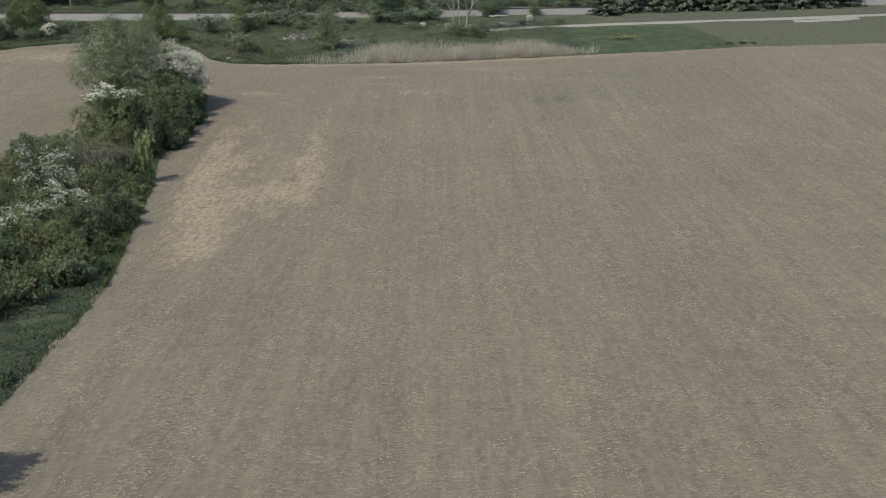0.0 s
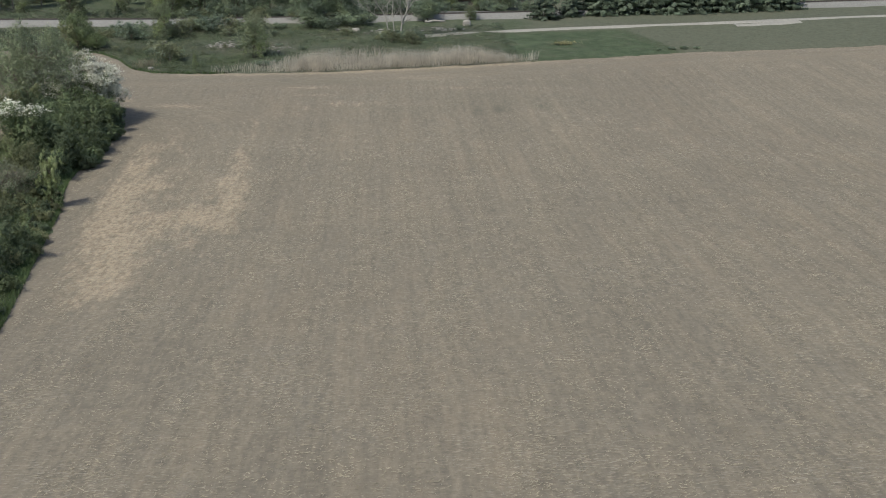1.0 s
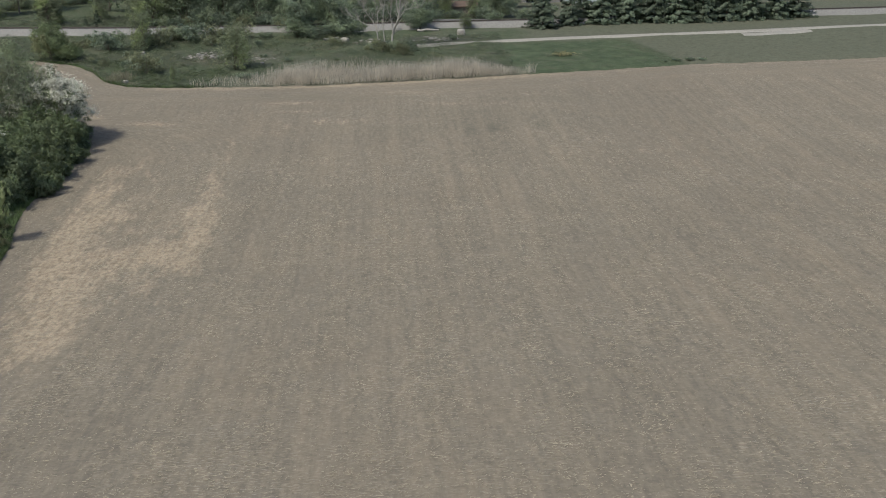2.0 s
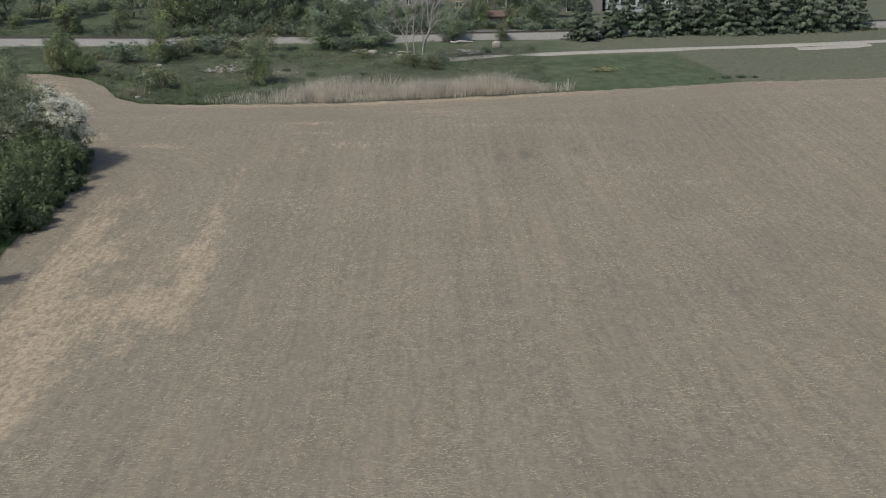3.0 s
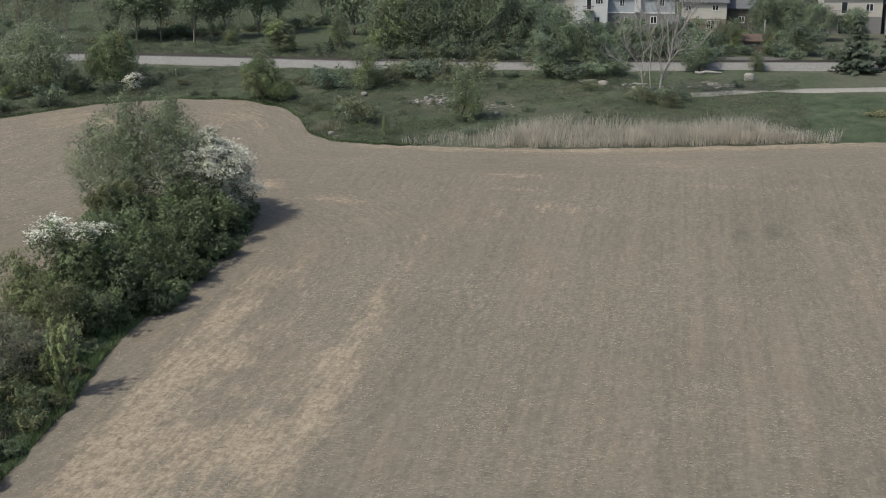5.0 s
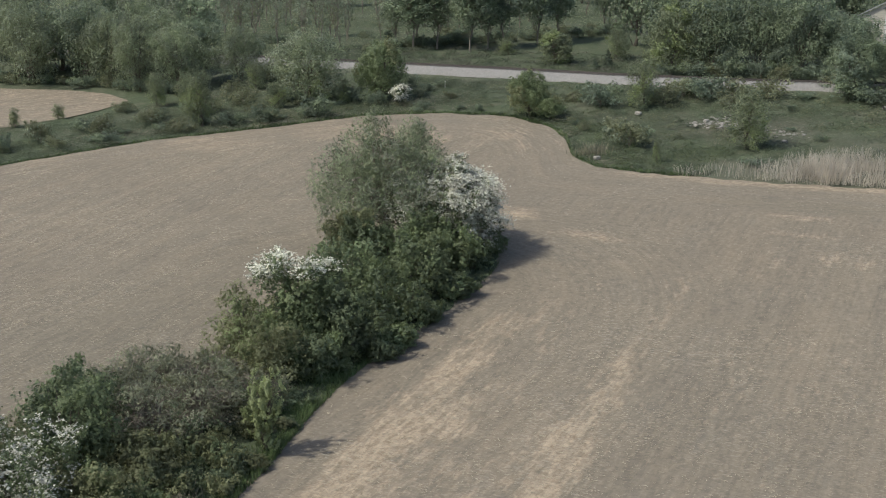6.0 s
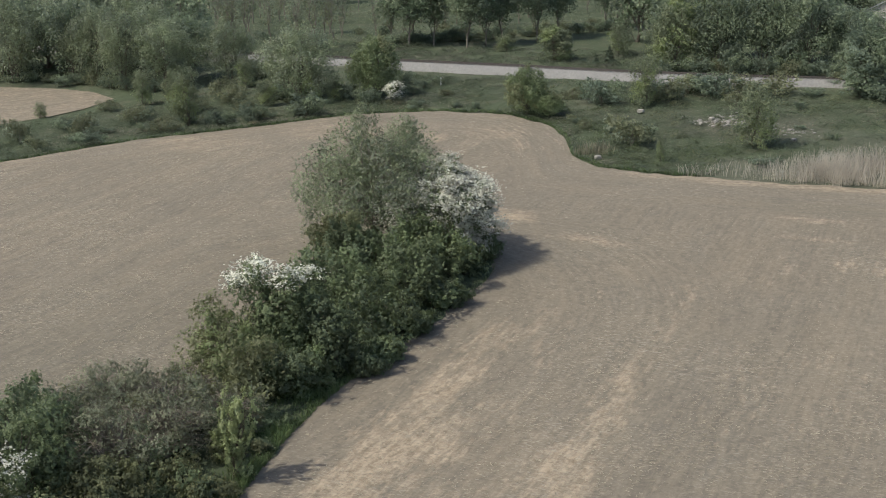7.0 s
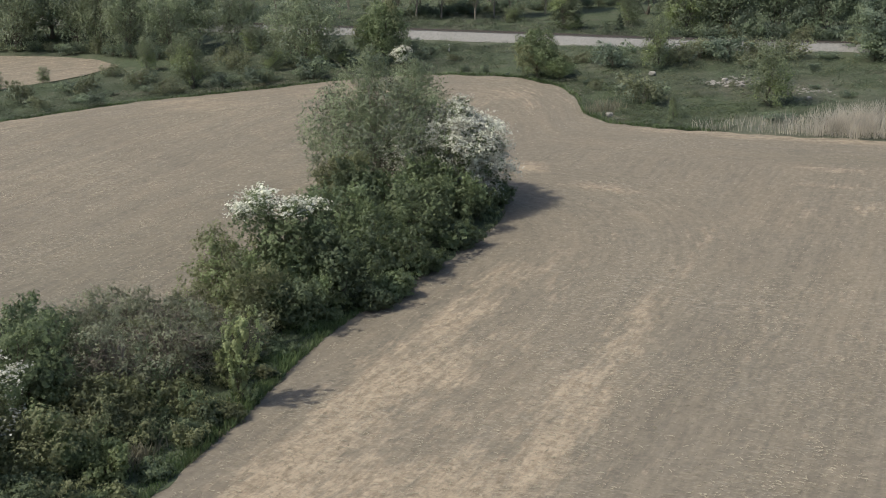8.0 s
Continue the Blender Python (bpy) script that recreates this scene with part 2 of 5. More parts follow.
def land(x, y):
    """Height of the ground: level near, rising away from the hedge's end."""
    x, y = np.asarray(x, float), np.asarray(y, float)
    z = np.where(y < 92, 0, 0.0005 * (np.minimum(y, 150) - 92) ** 2)
    z = z + 0.0777 * np.clip(y - 150, 0, 50) + 0.1 * np.clip(y - 200, 0, 40) + 0.045 * np.clip(y - 240, 0, 80) + 0.03 * np.clip(y - 320, 0, 200)
    return z + 0.017 * np.clip(x, -60, 60) * (1 - smooth(110, 170, y))


EDGE_X = [-260, -160, -117, -102.1, -98.7, -93.1, -83.8, -76.7, -72.2, -64, -56.7, -52.1, -45.7, -41.5, -38.3, -33.5, -27.5, -12.7, -3.5, 11.5, 25.5, 41.8, 52, 66, 78.5, 120, 300]
EDGE_Y = [-40, 88, 150, 176, 181.8, 191.1, 200.3, 207.1, 211.5, 215, 216.1, 215.7, 212.2, 206.8, 199.8, 195.4, 194.8, 195.0, 196.0, 199.2, 202.5, 206, 208.8, 210.3, 211.9, 219, 245]


def edge(x):
    return np.interp(x, EDGE_X, EDGE_Y)


def hedge_right(y):
    return np.interp(y, [0, 63, 80, 88, 98, 112, 122, 129, 134, 138, 150, 156, 161, 166], [-24.7, -24.7, -24.9, -25.4, -26.8, -28.8, -30.0, -31.5, -32.1, -32.2, -31.6, -31.1, -31.6, -33.5])


def hedge_left(y):
    return np.interp(y, [0, 60, 98, 112, 137, 155, 161, 166], [-37.5, -37.5, -40.5, -43, -43, -44.5, -44.5, -41])


def sheet(name, X, Y, Z, material, label, category, **attributes):
    """A grid of points as one piece of ground."""
    r, c = X.shape
    me = bpy.data.meshes.new(name)
    i = np.arange(r * c).reshape(r, c)
    f = np.stack([i[:-1, :-1], i[:-1, 1:], i[1:, 1:], i[1:, :-1]], -1).reshape(-1, 4)
    load(me, np.stack([X, Y, Z], -1).reshape(-1, 3), f)
    me.materials.append(material)
    me.polygons.foreach_set("use_smooth", [True] * len(me.polygons))
    for key, v in attributes.items():
        me.attributes.new(key, "FLOAT", "POINT").data.foreach_set("value", np.asarray(v, np.float32).ravel())
    return tagged(new(name, me), label, category, kind="structure")


def load(me, verts, faces):
    """Fast filling of a mesh from arrays of points and of faces with one number of corners."""
    verts, faces = np.asarray(verts, np.float32), np.asarray(faces, np.int32)
    n, k = faces.shape
    me.vertices.add(len(verts))
    me.vertices.foreach_set("co", verts.ravel())
    me.loops.add(n * k)
    me.loops.foreach_set("vertex_index", faces.ravel())
    me.polygons.add(n)
    me.polygons.foreach_set("loop_start", np.arange(0, n * k, k, dtype=np.int32))
    me.update(calc_edges=True)


def wavy(x, y, s, seed=0.0):
    """A cheap smooth unevenness from crossing waves, about -1 to 1."""
    v = 0
    for k, (a, b, p) in enumerate(((1.0, 0.37, 0.4), (-0.53, 0.91, 1.9), (0.77, -0.68, 3.1), (1.9, 1.3, 0.7), (-2.3, 1.7, 2.2))):
        v = v + np.sin((a * x + b * y) * s + p + seed * (k + 1)) * (0.34 if k < 3 else 0.17)
    return v


def small_field(x):
    """Near and far edge of the small field beyond the scrub."""
    return np.interp(x, [-230, -150, -118.3, -113.9, -112], [90, 158, 192.3, 200.8, 208]), np.interp(x, [-230, -139, -128.8, -120, -112], [203, 213.2, 214.8, 214.2, 210.5])


def build_ground():
    xs = np.concatenate([np.linspace(-2600, -320, 12), np.arange(-300, -160, 10), np.arange(-160, 130, 2.0), np.arange(130, 300, 10), np.linspace(320, 2600, 12)])
    ys = np.concatenate([np.linspace(-900, -100, 8), np.arange(-80, 140, 10), np.arange(140, 345, 2.0), np.arange(345, 560, 10), np.linspace(580, 4600, 16)])
    X, Y = np.meshgrid(xs, ys)
    inside = 1 - smooth(-0.3, 2.2, Y - edge(X))
    rough = (1 - inside) * (1 - smooth(340, 380, Y)) * (1 - 0.7 * smooth(20, 30, X))
    low2, high2 = small_field(X)
    second = smooth(111, 113, -X) * smooth(-3, 0, Y - low2) * (1 - smooth(0, 3, Y - high2))
    rough = rough * (1 - second)
    Z = land(X, Y) - 0.4 * inside * (X > -111.5) - 0.12 * second + rough * (0.16 * wavy(X, Y, 0.55) + 0.2 * wavy(X, Y, 0.17, 2))
    meadow = smooth(22, 25, X) * (1 - smooth(50, 56, X + 0.25 * (Y - 205))) * (1 - smooth(226, 230, Y - 0.17 * (X - 25)))
    lush = 0.62 + 0.5 * meadow - 0.55 * smooth(24, 34, X) * (1 - meadow) * smooth(205, 210, Y)
    lush = lush - 0.9 * smooth(-24, -15, X) * (1 - smooth(22, 27, X)) * (1 - smooth(6, 9, Y - edge(X)))
    lush = lush + 0.1 * smooth(250, 262, Y) * smooth(40, 60, -X)
    lush = lush + 0.25 * (1 - smooth(3, 9, Y - edge(X))) * (1 - smooth(-45, -20, X)) - 0.6 * np.exp(-(((X + 24) / 7) ** 2 + ((Y - 218.5) / 4) ** 2)) - 0.6 * np.exp(-(((X + 16.5) / 5) ** 2 + ((Y - 216) / 3.5) ** 2)) - 0.5 * np.exp(-(((X - 12) / 6) ** 2 + ((Y - 232) / 4) ** 2))
    sheet("ground", X, Y, Z, M["grass"], "uneven green meadow with patches of dull dry grass", "ground", lush=lush)


def dryness(X, Y):
    """Where the soil has dried out pale: spots along the hedge and strips along the far edge."""
    d = np.zeros_like(X)
    for cx, cy, rx, ry, s in ((-9, 183.3, 4.5, 0.7, 0.9), (-36.5, 176, 4, 2.5, 0.7), (-27, 171.5, 6, 1.4, 0.5), (8, 190, 9, 2.0, 0.42), (-1, 172, 9, 2.2, 0.46), (14, 182, 10, 2.0, 0.46), (-8, 178, 5, 1.4, 0.4), (20, 188, 8, 1.5, 0.4), (-66, 203, 16, 7, 0.5), (-85, 192, 12, 7, 0.46), (-100, 177, 9, 8, 0.4), (-50, 207, 8, 7, 0.42),
                              (-10, 168, 8, 7, 0.3), (-46, 203, 6, 8, 0.3), (26, 160, 14, 26, 0.2), (-20.4, 114, 4.0, 9, 0.46), (-22.7, 131, 4.4, 11, 0.46), (-18.6, 122, 9, 24, 0.22), (-15.8, 111, 2.0, 7, 0.42), (-22.5, 99, 3.0, 8, 0.42), (-23.5, 150, 3.6, 10, 0.34), (-6, 148, 9, 10, 0.22), (6, 128, 12, 14, 0.14)):
        d = np.maximum(d, s * np.exp(-(((X - cx) / rx) ** 2 + ((Y - cy) / ry) ** 2)))
    # long strips: x, y from and to, half width, strength
    for x0, y0, x1, y1, w, s in ((-26.2, 148, -25.2, 128, 2.6, 0.46), (-25.2, 130, -23.4, 113, 3.2, 0.62), (-23.4, 113, -20.6, 98, 3.2, 0.60), (-21.5, 116.5, -14.5, 120, 2.8, 0.60), (-13.9, 116, -14.6, 132, 2.7, 0.54), (-14.6, 132, -14.9, 146, 2.2, 0.42), (-14.9, 146, -15.4, 164, 1.8, 0.3), (-21, 118, -20.4, 104, 2.8, 0.5)):
        u = np.clip(((X - x0) * (x1 - x0) + (Y - y0) * (y1 - y0)) / ((x1 - x0) ** 2 + (y1 - y0) ** 2), 0, 1)
        d = np.maximum(d, s * np.exp(-(np.hypot(X - x0 - u * (x1 - x0), (Y - y0 - u * (y1 - y0)) * 0.45) / w) ** 2))
    e = edge(X) - Y
    for cx, cy, rx, ry, s in ((14.2, 166, 0.6, 2.2, 0.6), (17.1, 167.2, 0.7, 2.4, 0.7), (23.1, 168.5, 0.9, 2.0, 0.5), (20, 172, 22, 9, 0.25), (-6, 188, 16, 3, 0.22), (28, 186, 14, 4, 0.2), (-53, 132, 11, 34, 0.24)):
        d = d - s * np.exp(-(((X - cx) / rx) ** 2 + ((Y - cy) / ry) ** 2))
    return np.maximum(d, 0.38 * np.exp(-((e - 0.6) / 1.1) ** 2) * smooth(-34, -20, X) * (1 - smooth(24, 34, X)) + 0.3 * np.exp(-((e - 1) / 2) ** 2) - 1.2 * (e > 6))


def tillage(X, Y):
    """Row coordinates of the straight runs, of the headland along the far edge and of the turns round the hedge's end, and where each holds."""
    slope = (edge(X + 6) - edge(X - 6)) / 12
    e = (edge(X) - Y) / np.sqrt(1 + slope ** 2)
    head = 1 - smooth(7, 14, e + 1.2 * wavy(X, Y, 0.2))
    ring = np.hypot((X + 37) * 1.05, np.maximum(Y - 152, 0))
    turn = smooth(140, 162, Y + 2 * wavy(X, Y, 0.15)) * (1 - smooth(20, 34, ring)) * (1 - head)
    bare = smooth(-1, 0.5, X - hedge_right(Y)) * (1 - smooth(0.9, 3.0, X - hedge_right(Y) + 0.8 * wavy(X, Y, 0.5))) * (1 - smooth(158, 170, Y)) * smooth(60, 100, Y)
    return {"row": X, "along": Y, "edge_row": e, "edge_along": X, "ring_row": ring, "ring_along": 26 * np.arctan2(np.maximum(Y - 152, 0), X + 37) + np.minimum(Y - 152, 0), "head": head, "turn": turn, "bare": bare}


def build_fields():
    xs = np.concatenate([np.arange(-260, -120, 5), np.arange(-120, 90, 1.0), np.arange(90, 300, 6)])
    v = np.concatenate([np.linspace(0, 0.3, 14)[:-1], np.linspace(0.3, 1, 190)])
    X = np.repeat(xs[None], len(v), 0)
    Y = -120 + (edge(X) + 0.3 * wavy(X, 0 * X, 1.1) + 120) * v[:, None]
    Z = land(X, Y) + 0.035 * wavy(X, Y, 1.4) + 0.03 * np.sin(X * 4.1 + 0.6 * np.sin(Y * 0.05))
    sheet("field", X, Y, Z, M["soil"], "bare tilled field with straw and faint rows", "field", dry=dryness(X, Y), **tillage(X, Y))
    xs = np.arange(-230, -112, 1.5)
    low, high = small_field(xs)
    v = np.linspace(0, 1, 60)[:, None]
    X, Y = np.repeat(xs[None], 60, 0), low + (high - low) * v
    sheet("field", X, Y, land(X, Y) + 0.03 * wavy(X, Y, 1.2), M["soil"], "small pale tilled field beyond the scrub", "field", dry=0.3 + 0 * X, row=X - Y, along=X + Y, edge_row=X, edge_along=Y, ring_row=X, ring_along=Y, head=0 * X, turn=0 * X, bare=0 * X)
    ys = np.concatenate([np.arange(-40, 165.5, 0.8), [165.6, 166.0]])
    v = np.linspace(0, 1, 14)[None]
    a, b = hedge_left(ys)[:, None] + 0.4 * wavy(ys, 0 * ys, 0.9)[:, None], hedge_right(ys)[:, None] + (0.3 * wavy(ys, 0 * ys, 1.9, 4) + 0.35 * wavy(ys, 0 * ys, 0.7, 2))[:, None]
    X, Y = a + (b - a) * v, np.repeat(ys[:, None], 14, 1)
    rise = np.minimum(1, np.minimum(v, 1 - v) * 5)
    sheet("bank", X, Y, land(X, Y) + 0.02 + 0.35 * rise + 0.06 * wavy(X, Y, 1.0) * rise, M["grass"], "grassy bank under the hedge", "bank", lush=0.8 + 0 * X)


# ---- plants ----
def part(name, mesh_data, parent, label=""):
    ob = new(name, mesh_data)
    ob.parent = parent
    return tagged(ob, label)


def mesh_of(name, verts, faces, material, flat=True):
    me = bpy.data.meshes.new(name)
    load(me, verts, faces)
    me.materials.append(material)
    if not flat or len(faces) < 3000:
        me.polygons.foreach_set("use_smooth", [not flat] * len(me.polygons))
    return me


def leaves(rng, P, size, up=0.35, out=None, long=1.0, corners=4, wide=1.0):
    """Diamond leaves (two crossed corners bent) at the points P, turned at random but leaning to the light."""
    n = len(P)
    N = rng.normal(size=(n, 3)) * 0.3 + (0 if out is None else out * 1.25)
    N[:, 2] += up
    N /= np.linalg.norm(N, axis=1, keepdims=True) + 1e-9
    A = np.cross(N, rng.normal(size=(n, 3)))
    A /= np.linalg.norm(A, axis=1, keepdims=True) + 1e-9
    B = np.cross(N, A)
    s = size * rng.uniform(0.6, 1.4, (n, 1))
    if corners == 3:
        V = np.stack([P - A * s * long, P + A * s * 0.7 - B * s * wide, P + A * s * 0.7 + B * s * wide], 1)
    else:
        V = np.stack([P - A * s * long, P - B * s * 0.62, P + A * s * long, P + B * s * 0.62], 1)
    return V.reshape(-1, 3), np.arange(corners * n).reshape(n, corners)


def blobs_in(rng, count, w, h, low=0.12, top=0.82, shape="round"):
    """Centres and sizes of the clumps that make up a crown of width w and height h: large ones inside, small ones on their skin."""
    made = []
    for k in range(count):
        a = k * 2.399 + rng.uniform(-0.5, 0.5)
        if shape == "round":
            s = rng.uniform(0.15, 0.24)
            lift = max(0.0, low)
            half = h * (1 - lift) / 2
            c = h * lift + half * (0.92 if low < 0.05 else 1.0)
            e = math.asin(max(-1, min(1, -0.93 + 1.86 * (k + 0.5) / count)))
            u = rng.uniform(0.6, 1.0)
            d = max(math.cos(e), 0.75 if e < 0 and low < 0.05 else 0.0) * (0.5 - s * 0.75) * w * u
            z = max(c + math.sin(e) * max(0.1, half - s * 0.8 * min(w, h)) * u, s * 0.35 * w)
        else:
            z = low + (top - low) * (k + 0.5) / count
            r = 0.36 * math.sin(math.pi * min(0.95, 0.15 + 0.8 * z)) + 0.06
            d, s, z = r * w * rng.uniform(0.2, 0.8), rng.uniform(0.4, 0.65) * (r + 0.1), z * h
        made.append(((math.cos(a) * d, math.sin(a) * d, z), (s * w, s * w, s * min(w, h) * rng.uniform(0.8, 1.1))))
    for c, r in list(made):
        for q in range(5):
            v = Vector(rng.normal(size=3)).normalized()
            v.z = abs(v.z) if rng.random() < 0.75 else v.z
            t = rng.uniform(0.28, 0.5)
            made.append((tuple(c[j] + v[j] * r[j] * rng.uniform(0.8, 1.1) for j in range(3)), tuple(r[j] * t for j in range(3))))
    return made


def crown_points(rng, blobs, n, fill=0.45, gaps=0.25):
    vol = np.array([(r[0] * r[1] + r[0] * r[2]) ** 0.85 for c, r in blobs])
    pick = rng.choice(len(blobs), n, p=vol / vol.sum())
    C, Rr = np.array([b[0] for b in blobs])[pick], np.array([b[1] for b in blobs])[pick]
    D = rng.normal(size=(n, 3))
    D /= np.linalg.norm(D, axis=1, keepdims=True)
    rad = np.where(rng.random(n) < fill, rng.random(n) ** 0.5, 0.82 + 0.2 * rng.random(n) + 0.16 * rng.random(n) ** 4)[:, None]
    rad = rad * (1 + 0.16 * np.sin(D[:, :1] * 5 + C[:, :1] * 3) * np.sin(D[:, 1:2] * 6 + C[:, 2:3]))
    P = C + D * Rr * rad
    g = wavy(P[:, 0] + P[:, 2] * 0.7, P[:, 1] - P[:, 2], 1.9)
    keep = (g > -0.75 + gaps) & (P[:, 2] > 0.03)
    return P[keep], D[keep]


def tube(V, Fc, pts, radii, sides=5):
    base = len(V)
    for k, (p, r) in enumerate(zip(pts, radii)):
        q = (pts[min(k + 1, len(pts) - 1)] - pts[max(k - 1, 0)]).normalized()
        a = q.orthogonal().normalized()
        b = q.cross(a)
        for s in range(sides):
            w = 2 * math.pi * s / sides
            V.append(tuple(p + (a * math.cos(w) + b * math.sin(w)) * r))
    for k in range(len(pts) - 1):
        for s in range(sides):
            i, j = base + k * sides + s, base + k * sides + (s + 1) % sides
            Fc.append((i, j, j + sides, i + sides))


def limb_line(rng, a, b, steps=4, sag=0.06):
    a, b = Vector(a), Vector(b)
    w = (b - a).length * sag
    return [a.lerp(b, k / steps) + Vector(rng.normal(size=3)) * (w if 0 < k < steps else 0) + Vector((0, 0, 1)) * w * math.sin(math.pi * k / steps) for k in range(steps + 1)]


def trunk_mesh(rng, h, blobs, thick, clear=0.3, material=None, stems=1, twigs=0, spread=0.0):
    V, Fc = [], []
    for s in range(stems):
        a = rng.uniform(0, 6.28)
        foot = Vector((math.cos(a) * spread * 0.3, math.sin(a) * spread * 0.3, -0.25)) if stems > 1 else Vector((0, 0, -0.25))
        head = Vector((math.cos(a) * spread, math.sin(a) * spread, h * 0.72))
        line = limb_line(rng, foot, head, 6, 0.02)
        r0 = thick / math.sqrt(stems)
        tube(V, Fc, line, [r0 * (1.3 - 1.05 * k / 6) for k in range(7)], 7)
        for c, r in blobs[:len(blobs) // 6][s::stems]:
            u = min(0.95, max(clear, c[2] / h * 0.75))
            root = line[min(5, int(u * 6))]
            arm = limb_line(rng, root, Vector(c) + Vector((0, 0, r[2] * 0.3)), 4)
            tube(V, Fc, arm, [r0 * k for k in (0.42, 0.33, 0.25, 0.17, 0.08)], 4)
            for q in range(twigs):
                d = Vector(rng.normal(size=3)).normalized()
                d.z = abs(d.z) * 0.8
                tip = Vector(c) + Vector((d.x * r[0], d.y * r[1], d.z * r[2])) * rng.uniform(0.8, 1.15)
                tube(V, Fc, limb_line(rng, arm[int(rng.integers(1, 4))], tip, 3, 0.1), [r0 * k for k in (0.14, 0.11, 0.08, 0.03)], 3)
    return mesh_of("trunk", V, Fc, material or M["bark"], False)


def bent(P, h, w, amount, seed):
    """An uneven outline: some sides of a crown bulge, others stay back."""
    a = np.arctan2(P[:, 1], P[:, 0])
    k = 1 + amount * (np.sin(2 * a + seed) * 0.5 + np.sin(3 * a + 2.1 * seed + P[:, 2] * 3 / h) * 0.5)
    z = P[:, 2] * (1 + amount * wavy(P[:, 0], P[:, 1], 5.5 / w, seed))
    return np.stack([P[:, 0] * k, P[:, 1] * k, z], -1)


def sprays(rng, P, D, length, lift, per=7):
    """Leaves gathered on short twigs that point outwards."""
    P, D = P[::per], D[::per]
    T = D * 0.7 + rng.normal(size=P.shape) * 0.55
    T[:, 2] += lift
    T /= np.linalg.norm(T, axis=1, keepdims=True)
    n = len(P) * per
    Q = np.repeat(P, per, 0) + np.repeat(T, per, 0) * length * rng.uniform(-0.5, 1.0, (n, 1)) + rng.normal(size=(n, 3)) * length * 0.14
    Q[:, 2] = np.maximum(Q[:, 2], 0.04)
    return Q, np.repeat(D, per, 0)


def plant(name, seed, h, w, n, size, leaf, label, category, shape="round", clumps=12, thick=0.14, low=0.12, gaps=0.25, stems=1, twigs=0, fill=0.45, bark=None, blossom=None, long=1.0, second=None, corners=3, wide=1.0, spray=0.0, lift=0.3, warp=0.0, per=7, group="", dome=False):
    """A tree or shrub: trunk and limbs, a crown of single leaves in clumps, and blossom where it flowers."""
    rng = np.random.default_rng(seed)
    root = tagged(new(name), label, category, group)
    blobs = blobs_in(rng, clumps, w, h, low, 0.84, shape)
    part("trunk", trunk_mesh(rng, h, blobs, thick, low, bark, stems, twigs, w * 0.12), root)
    P, D = crown_points(rng, blobs, n, fill, gaps)
    if warp:
        P = bent(P, h, w, warp, seed)
    if dome:
        P[:, :2] *= np.interp(P[:, 2] / h, [0, 0.25, 0.45, 0.6, 0.75, 0.9, 1.0], [1.1, 1.12, 1.05, 0.92, 0.74, 0.5, 0.3])[:, None]
    if spray:
        P, D = sprays(rng, P, D, spray, lift, per)
    if second:
        half = wavy(P[:, 0] * 1.0 + P[:, 2], P[:, 1], 0.9, seed) > 0.25
        V, Fc = leaves(rng, P[half], size, 0.35, D[half], long, corners, wide)
        part("foliage", mesh_of("foliage", V, Fc, M[second]), root)
        P, D = P[~half], D[~half]
    V, Fc = leaves(rng, P, size, 0.35, D, long, corners, wide)
    part("crown", mesh_of("crown", V, Fc, M[leaf]), root)
    if blossom:
        count, z0, side = blossom
        Q, E2 = crown_points(rng, blobs, count * 5, 0.03, 0.45)
        good = (Q[:, 2] > z0 * h) & (E2[:, 2] + 0.5 * E2[:, 0] * side > (-0.05 if side else -0.7)) & (wavy(Q[:, 0] * 1.3, Q[:, 1] + Q[:, 2] * 1.3, 2.6, seed) > -0.18)
        Q = Q[good][:count] + E2[good][:count] * 0.08
        if warp:
            Q = bent(Q, h, w, warp, seed)
        way = E2[good][:count] * (1, 1, 0.35) + rng.normal(size=(len(Q), 3)) * (0.5, 0.5, 0.15)
        along = rng.uniform(-0.4, 0.6, (len(Q) * 9, 1))
        Q = np.repeat(Q, 9, 0) + np.repeat(way, 9, 0) * along + rng.normal(size=(len(Q) * 9, 3)) * (0.06, 0.06, 0.045) - (0, 0, 0.25) * np.maximum(along, 0) ** 2
        V, Fc = leaves(rng, Q, 0.066, 0.6, None, 1.0, 3)
        part("blossom", mesh_of("blossom", V, Fc, M["petal"]), root, "clusters of white blossom")
    return root


def stand(ob, x, y, turn=0.0, scale=1.0, tall=1.0):
    ob.matrix_basis = place(x, y, turn, scale, tall)
    return ob


def place(x, y, turn=0.0, scale=1.0, tall=1.0):
    return pose(x, y, float(land(x, y)) - 0.05, 0, 0, turn) @ Matrix.Diagonal((scale, scale, scale * tall, 1))


build_ground()
build_fields()


